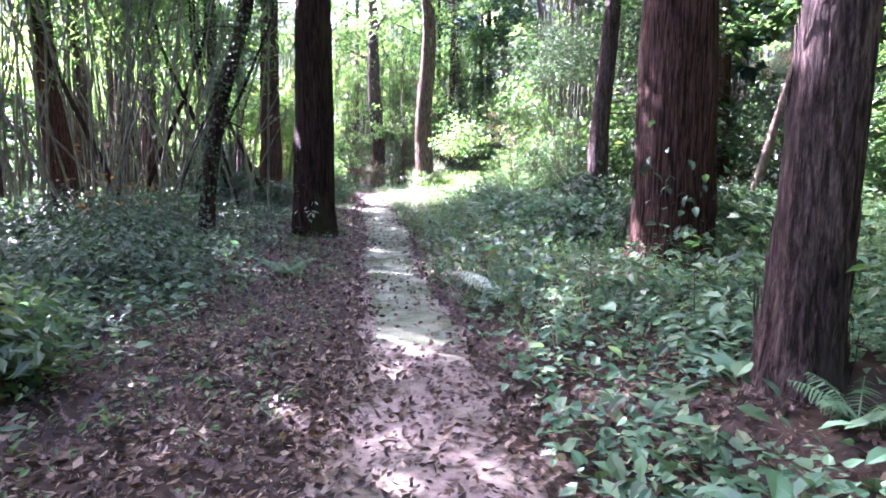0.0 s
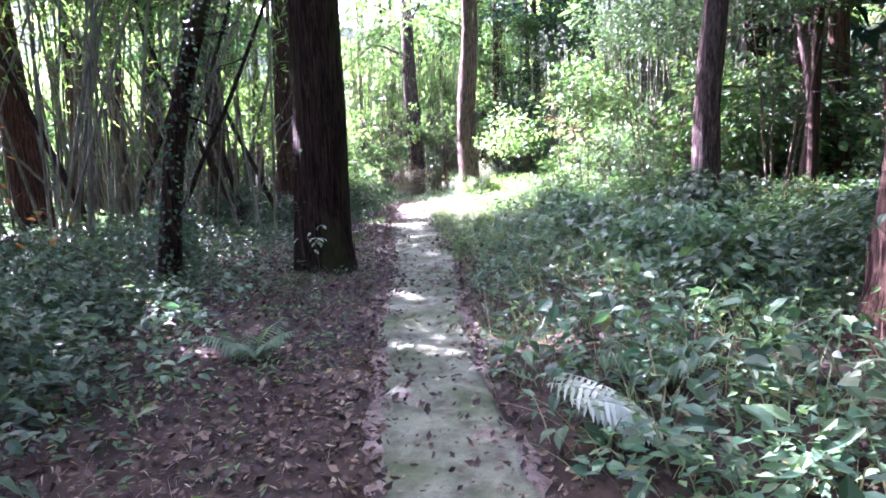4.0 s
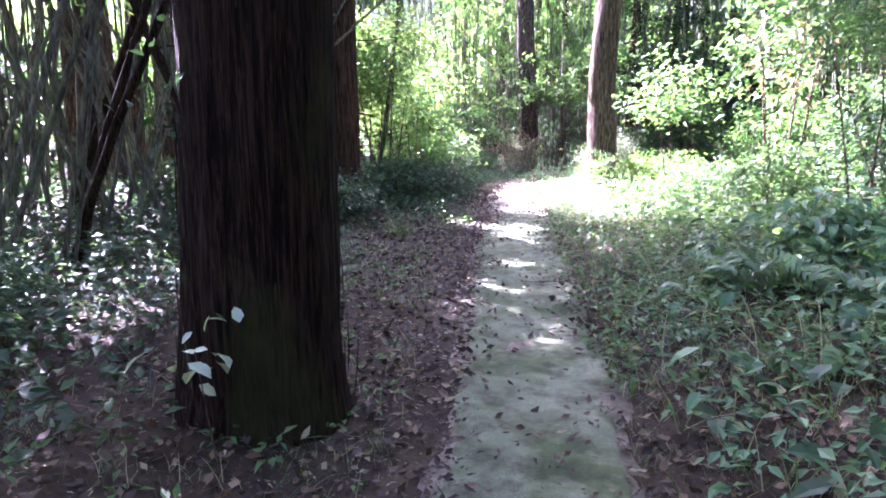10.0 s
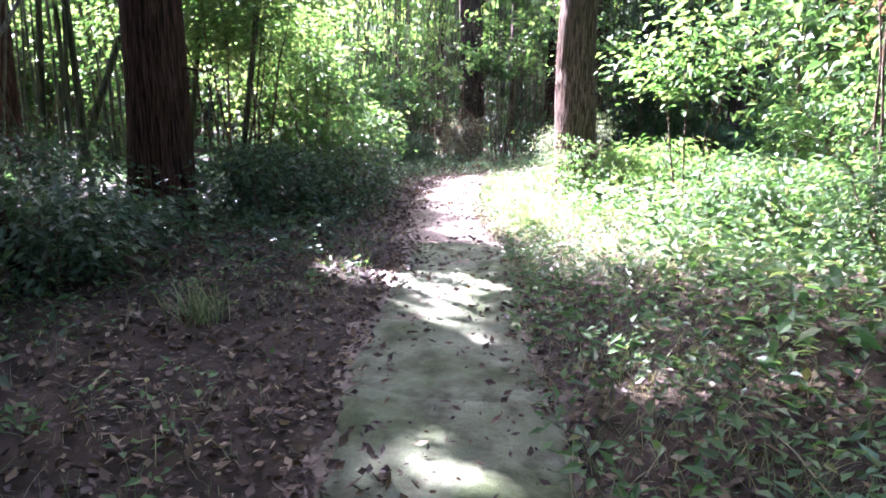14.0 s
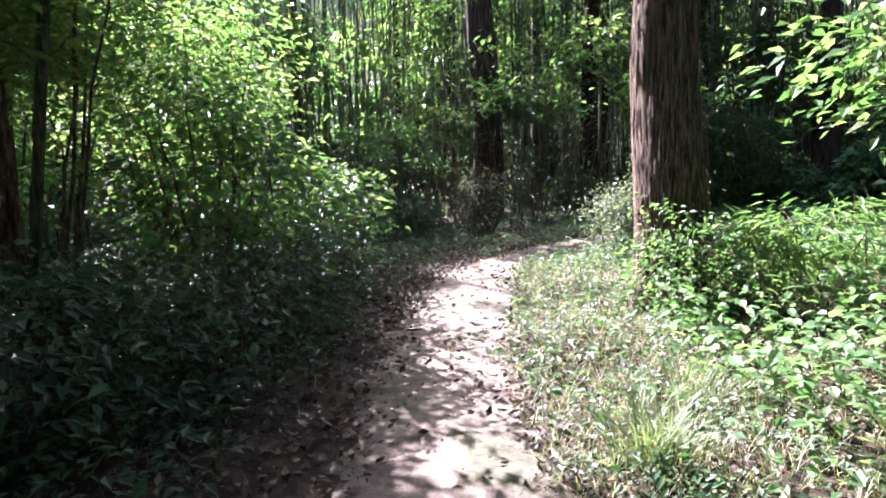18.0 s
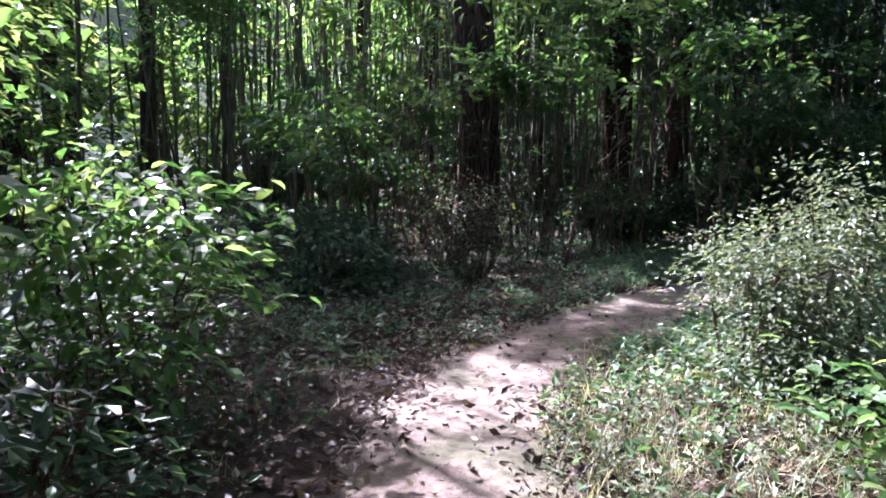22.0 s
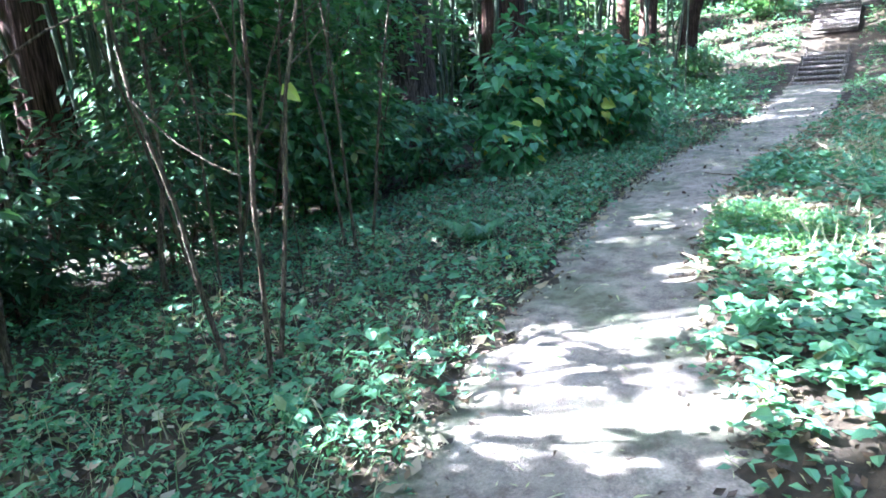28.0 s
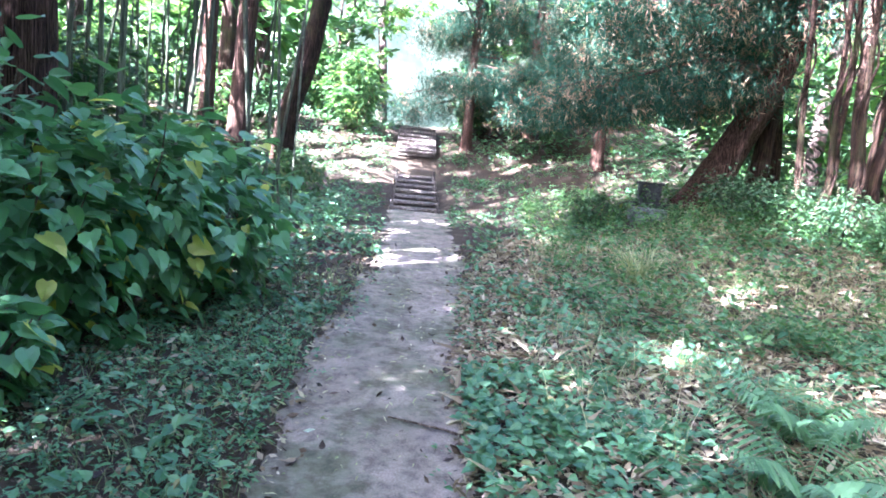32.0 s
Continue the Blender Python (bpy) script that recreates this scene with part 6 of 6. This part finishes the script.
for i in range(5):
    for j in range(4):
        x, y = -13 + 4.2 * i + rng.normal() * 0.8, -24 + 4.4 * j + rng.normal() * 0.8
        c = copy_thing(bank_trees[(0, 1, 2, 0)[(i + j) % 4]], pose(x, y, ground_at(x, y) - 0.1, 0, 0, rng.random() * 360))
        c.scale = (1.25, 1.25, 1.1)

reseed(29)
bushes = []
for i, leaf in enumerate((GREEN, DARKLEAF, LIME, GREEN)):
    bushes.append(shrub(-20 - 3 * i, 38, (1.8, 1.6, 1.4 + 0.3 * i), 850, "woodland bush in the distance", leaf, 0.35, LEAF4, 2, name="woodland_bush", group="woodland bushes"))
fine_bushes = []
for i, leaf in enumerate((GREEN, DARKLEAF, MAPLE)):
    fine_bushes.append(shrub(-21 - 3 * i, 34, (1.7, 1.5, 1.4 + 0.25 * i), 1700, "leafy woodland bush among the trees", leaf, 0.18, LEAF4, 3, name="woodland_bush", sprig=16, spread=0.2, group="woodland bushes"))
k = 0
while k < 80:
    x, y = rng.uniform(-30, 40), rng.uniform(-12, 56)
    s, h = lateral([x], [y])
    v = (np.array([x, y]) - STAIR) @ ACROSS
    if abs(s[0]) < 6.5 or abs(s[0]) > 24 or (x > 16 and abs(v) < 3.5) or shades_gap(x, y, 3, 1.2):
        continue
    k += 1
    z = 0.8 + 0.6 * rng.random()
    c = copy_thing(fine_bushes[k % 3] if abs(s[0]) < 11 else bushes[k % 4], pose(x, y, ground_at(x, y) - 0.05, 0, 0, rng.random() * 360))
    c.scale = (z, z, z)

# thickets that close the wood all round
k = 0
while k < 75:
    x, y = rng.uniform(-44, 54), rng.uniform(-30, 70)
    s, h = lateral([x], [y])
    if abs(s[0]) < 17 or abs(s[0]) > 34 or (-20 < x < -4 and 20 < y < 46) or (x < -13 and 2 < y < 30) or (x > 16 and abs((np.array([x, y]) - STAIR) @ ACROSS) < 7):
        continue
    k += 1
    z = 2.2 + 1.0 * rng.random()
    c = copy_thing(bushes[k % 4 if x > -4 else (0, 2, 3, 3)[k % 4]], pose(x, y, ground_at(x, y) - 0.1, 0, 0, rng.random() * 360))
    c.scale = (z, z, z)
for i in range(26):
    x, y = -13 + 1.15 * i + rng.normal() * 0.4, 41.5 + rng.normal() * 1.2
    z = 0.8 + 0.4 * rng.random()
    c = copy_thing(bushes[1 if x < 4 else i % 4], pose(x, y, ground_at(x, y) - 0.1, 0, 0, rng.random() * 360))
    c.scale = (z, z, z)
for i in range(8):
    x, y = 6.5 + 0.5 * i + rng.normal() * 0.5, 17.5 + 0.75 * i + rng.normal()
    c = copy_thing(fine_bushes[i % 2], pose(x, y, ground_at(x, y) - 0.1, 0, 0, rng.random() * 360))
    c.scale = (1.4, 1.4, 1.5)

airy = []
for i, leaf in enumerate((MAPLE, LIME, GREEN)):
    airy.append(shrub(-20 - 3 * i, 30, (2.4, 2.4, 2.6), 1500, "airy young tree with thin sunlit foliage", leaf, 0.21, LEAF4, 4, 4.0, "understory_tree", 14, 0.3, None, 0.05, group="airy young trees"))
for i in range(26):
    x, y = -23 + rng.random() * 10, 11 + rng.random() * 26
    z = 0.8 + 0.5 * rng.random()
    if shades_gap(x, y, 7, 1.5):
        continue
    c = copy_thing(airy[i % 3], pose(x, y, ground_at(x, y), 0, 0, rng.random() * 360))
    c.scale = (z, z, z)

for i, (x, y) in enumerate(((-12.8, 29.8), (-9.6, 34.4), (-11.4, 38.8), (7.5, 44), (10.5, 45), (13, 44.2), (15.5, 46), (18.5, 45), (21, 44), (3.8, 26.0), (5.6, 25.0), (4.6, 23.2))):
    if shades_gap(x, y, 5, 1.5):
        continue
    c = copy_thing(fine_bushes[(2, 0)[i % 2]], pose(x, y, ground_at(x, y) - 0.1, 0, 0, 50 * i))
    c.scale = (1.5, 1.5, 2.2)

for i, (x, y) in enumerate(((2.8, 38.6), (5.6, 39.6), (8.6, 40.4), (11.6, 39.6), (14.2, 40.8), (9.8, 42.0))):
    c = copy_thing(fine_bushes[1], pose(x, y, ground_at(x, y) - 0.1, 0, 0, 80 * i))
    c.scale = (1.3, 1.2, 1.2)


def vine(x, y, height, sway, label):
    h = np.linspace(0, 1, 26)
    p = np.stack([sway * np.sin(h * 7 + x) * (1 - 0.4 * h), 0.5 * sway * np.cos(h * 5 + y), h * height], 1)
    p[:, :2] -= p[0, :2]
    p2 = p + np.stack([0.09 * np.cos(h * 26), 0.09 * np.sin(h * 26), 0 * h], 1)
    t = thing("hanging_vine", (x, y, ground_at(x, y) - 0.03), label, "vine")
    child("stem", mesh_from("stem", *tube(p, np.linspace(0.05, 0.03, 26), 8, 0.1), MOSSBARK), t)
    child("tendril", mesh_from("tendril", *tube(p2, np.linspace(0.02, 0.014, 26), 6), MOSSBARK), t)


for x, y, s in ((11.0, 26.9, 0.35), (11.9, 27.2, 0.25), (12.6, 27.7, 0.4), (10.4, 26.4, 0.3), (13.2, 26.7, 0.3), (12.3, 27.4, 0.3), (13.1, 27.2, 0.35), (12.7, 26.8, 0.25), (11.6, 26.7, 0.4)):
    vine(x, y, 6.5, s, "thick twisted vine hanging from the trees")

# sunlit thicket beyond the leaning cedar
for i in range(18):
    x, y = 15 + rng.random() * 12, 17 + rng.random() * 9
    z = 1.1 + 0.9 * rng.random()
    c = copy_thing(fine_bushes[i % 3], pose(x, y, ground_at(x, y) - 0.1, 0, 0, rng.random() * 360))
    c.scale = (z, z, z * 1.3)
for i in range(14):
    x, y = 24 + rng.random() * 14, 29 + rng.random() * 16
    s, h = lateral([x], [y])
    u = (x - STAIR[0]) * ACROSS[0] + (y - STAIR[1]) * ACROSS[1]
    if abs(u) < 1.8:
        continue
    c = copy_thing(bushes[i % 4], pose(x, y, ground_at(x, y) - 0.1, 0, 0, rng.random() * 360))
    c.scale = (0.8, 0.8, 0.9)

for i, (u, v) in enumerate(((13, 3.0), (15, -2.8), (18, 3.8), (20, -3.6), (26, 4.2), (28, -4.4), (36, 5.4), (12, 5.5), (16, 6.5), (22, 6), (10, -4.5), (17, -6), (28, 5), (29, -5))):
    p = STAIR + UP * u + ACROSS * v
    if shades_gap(*p, 11, 2.0):
        continue
    c = copy_thing(bank_trees[(0, 2, 3, 1)[i % 4]], pose(p[0], p[1], ground_at(*p) - 0.1, 0, 0, 61 * i))
    c.scale = (0.8, 0.8, 0.75)
for i, (u, v) in enumerate(((8.6, 2.2), (10, 2.6), (11.5, 2.3), (9, -2.4), (11, -2.2), (14, 3.6), (14, -3.5), (19, 3.4), (20, -3.2), (33, 5), (33, -5), (8, 5), (6, 6.5), (11, 7.5), (9, -5), (12, -6), (38, 6), (38, -6))):
    p = STAIR + UP * u + ACROSS * v
    c = copy_thing(bushes[(3, 0, 2, 1)[i % 4]], pose(p[0], p[1], ground_at(*p) - 0.1, 0, 0, 47 * i))
    s = 0.5 + 0.025 * u
    c.scale = (s, s, s)

# fine dry bits and short grass on the leaf litter where the walk begins
reseed(30)


def trodden_edge(side, half, x, y):
    return np.where((side < -half * 0.55) & (side > -half - 2.6), np.clip(0.75 + 0.4 * waves(x, y, 1.6), 0.1, 1) * np.clip(1.1 - 0.11 * y, 0.22, 1), 0)


litter("straw_litter", 26000, (-5, -2, 1, 15), trodden_edge, "fine pale bits of straw and leaf among dead leaves", STRAW, 0.045, SLIM, 0.03)
litter("leaf_litter", 22000, (-5, -2, 1, 15), trodden_edge, "small brown crumbs of dead leaf on the ground", LITTER, 0.04, FLAKE, 0.025)
blades("grass", 4200, (-5, -2, 1, 15), trodden_edge, "sparse short grass growing through dead leaves", GRASS, 0.1)

# emissive backdrop ring, woodland haze and brightness painted in, more than sixty metres off
HAZE = bpy.data.materials.new("glowing_haze_backdrop")
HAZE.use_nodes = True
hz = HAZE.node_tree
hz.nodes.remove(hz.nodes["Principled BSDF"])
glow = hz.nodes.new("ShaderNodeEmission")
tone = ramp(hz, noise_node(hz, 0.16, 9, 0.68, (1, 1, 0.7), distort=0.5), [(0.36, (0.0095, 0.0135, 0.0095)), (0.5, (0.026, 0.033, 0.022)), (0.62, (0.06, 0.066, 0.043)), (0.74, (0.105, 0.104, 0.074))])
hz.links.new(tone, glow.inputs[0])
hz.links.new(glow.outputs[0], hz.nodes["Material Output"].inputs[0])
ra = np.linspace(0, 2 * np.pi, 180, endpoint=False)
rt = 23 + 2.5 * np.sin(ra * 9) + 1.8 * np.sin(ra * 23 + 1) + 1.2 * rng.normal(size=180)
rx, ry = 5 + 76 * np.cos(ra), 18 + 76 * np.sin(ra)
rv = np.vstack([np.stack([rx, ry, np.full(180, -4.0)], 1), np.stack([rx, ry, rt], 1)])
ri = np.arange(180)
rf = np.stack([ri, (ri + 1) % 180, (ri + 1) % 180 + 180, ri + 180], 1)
tagged(new("backdrop", mesh_from("backdrop", rv, rf, HAZE)), "glowing backdrop painted as the hazy light green edge of far woods", "backdrop", kind="structure")
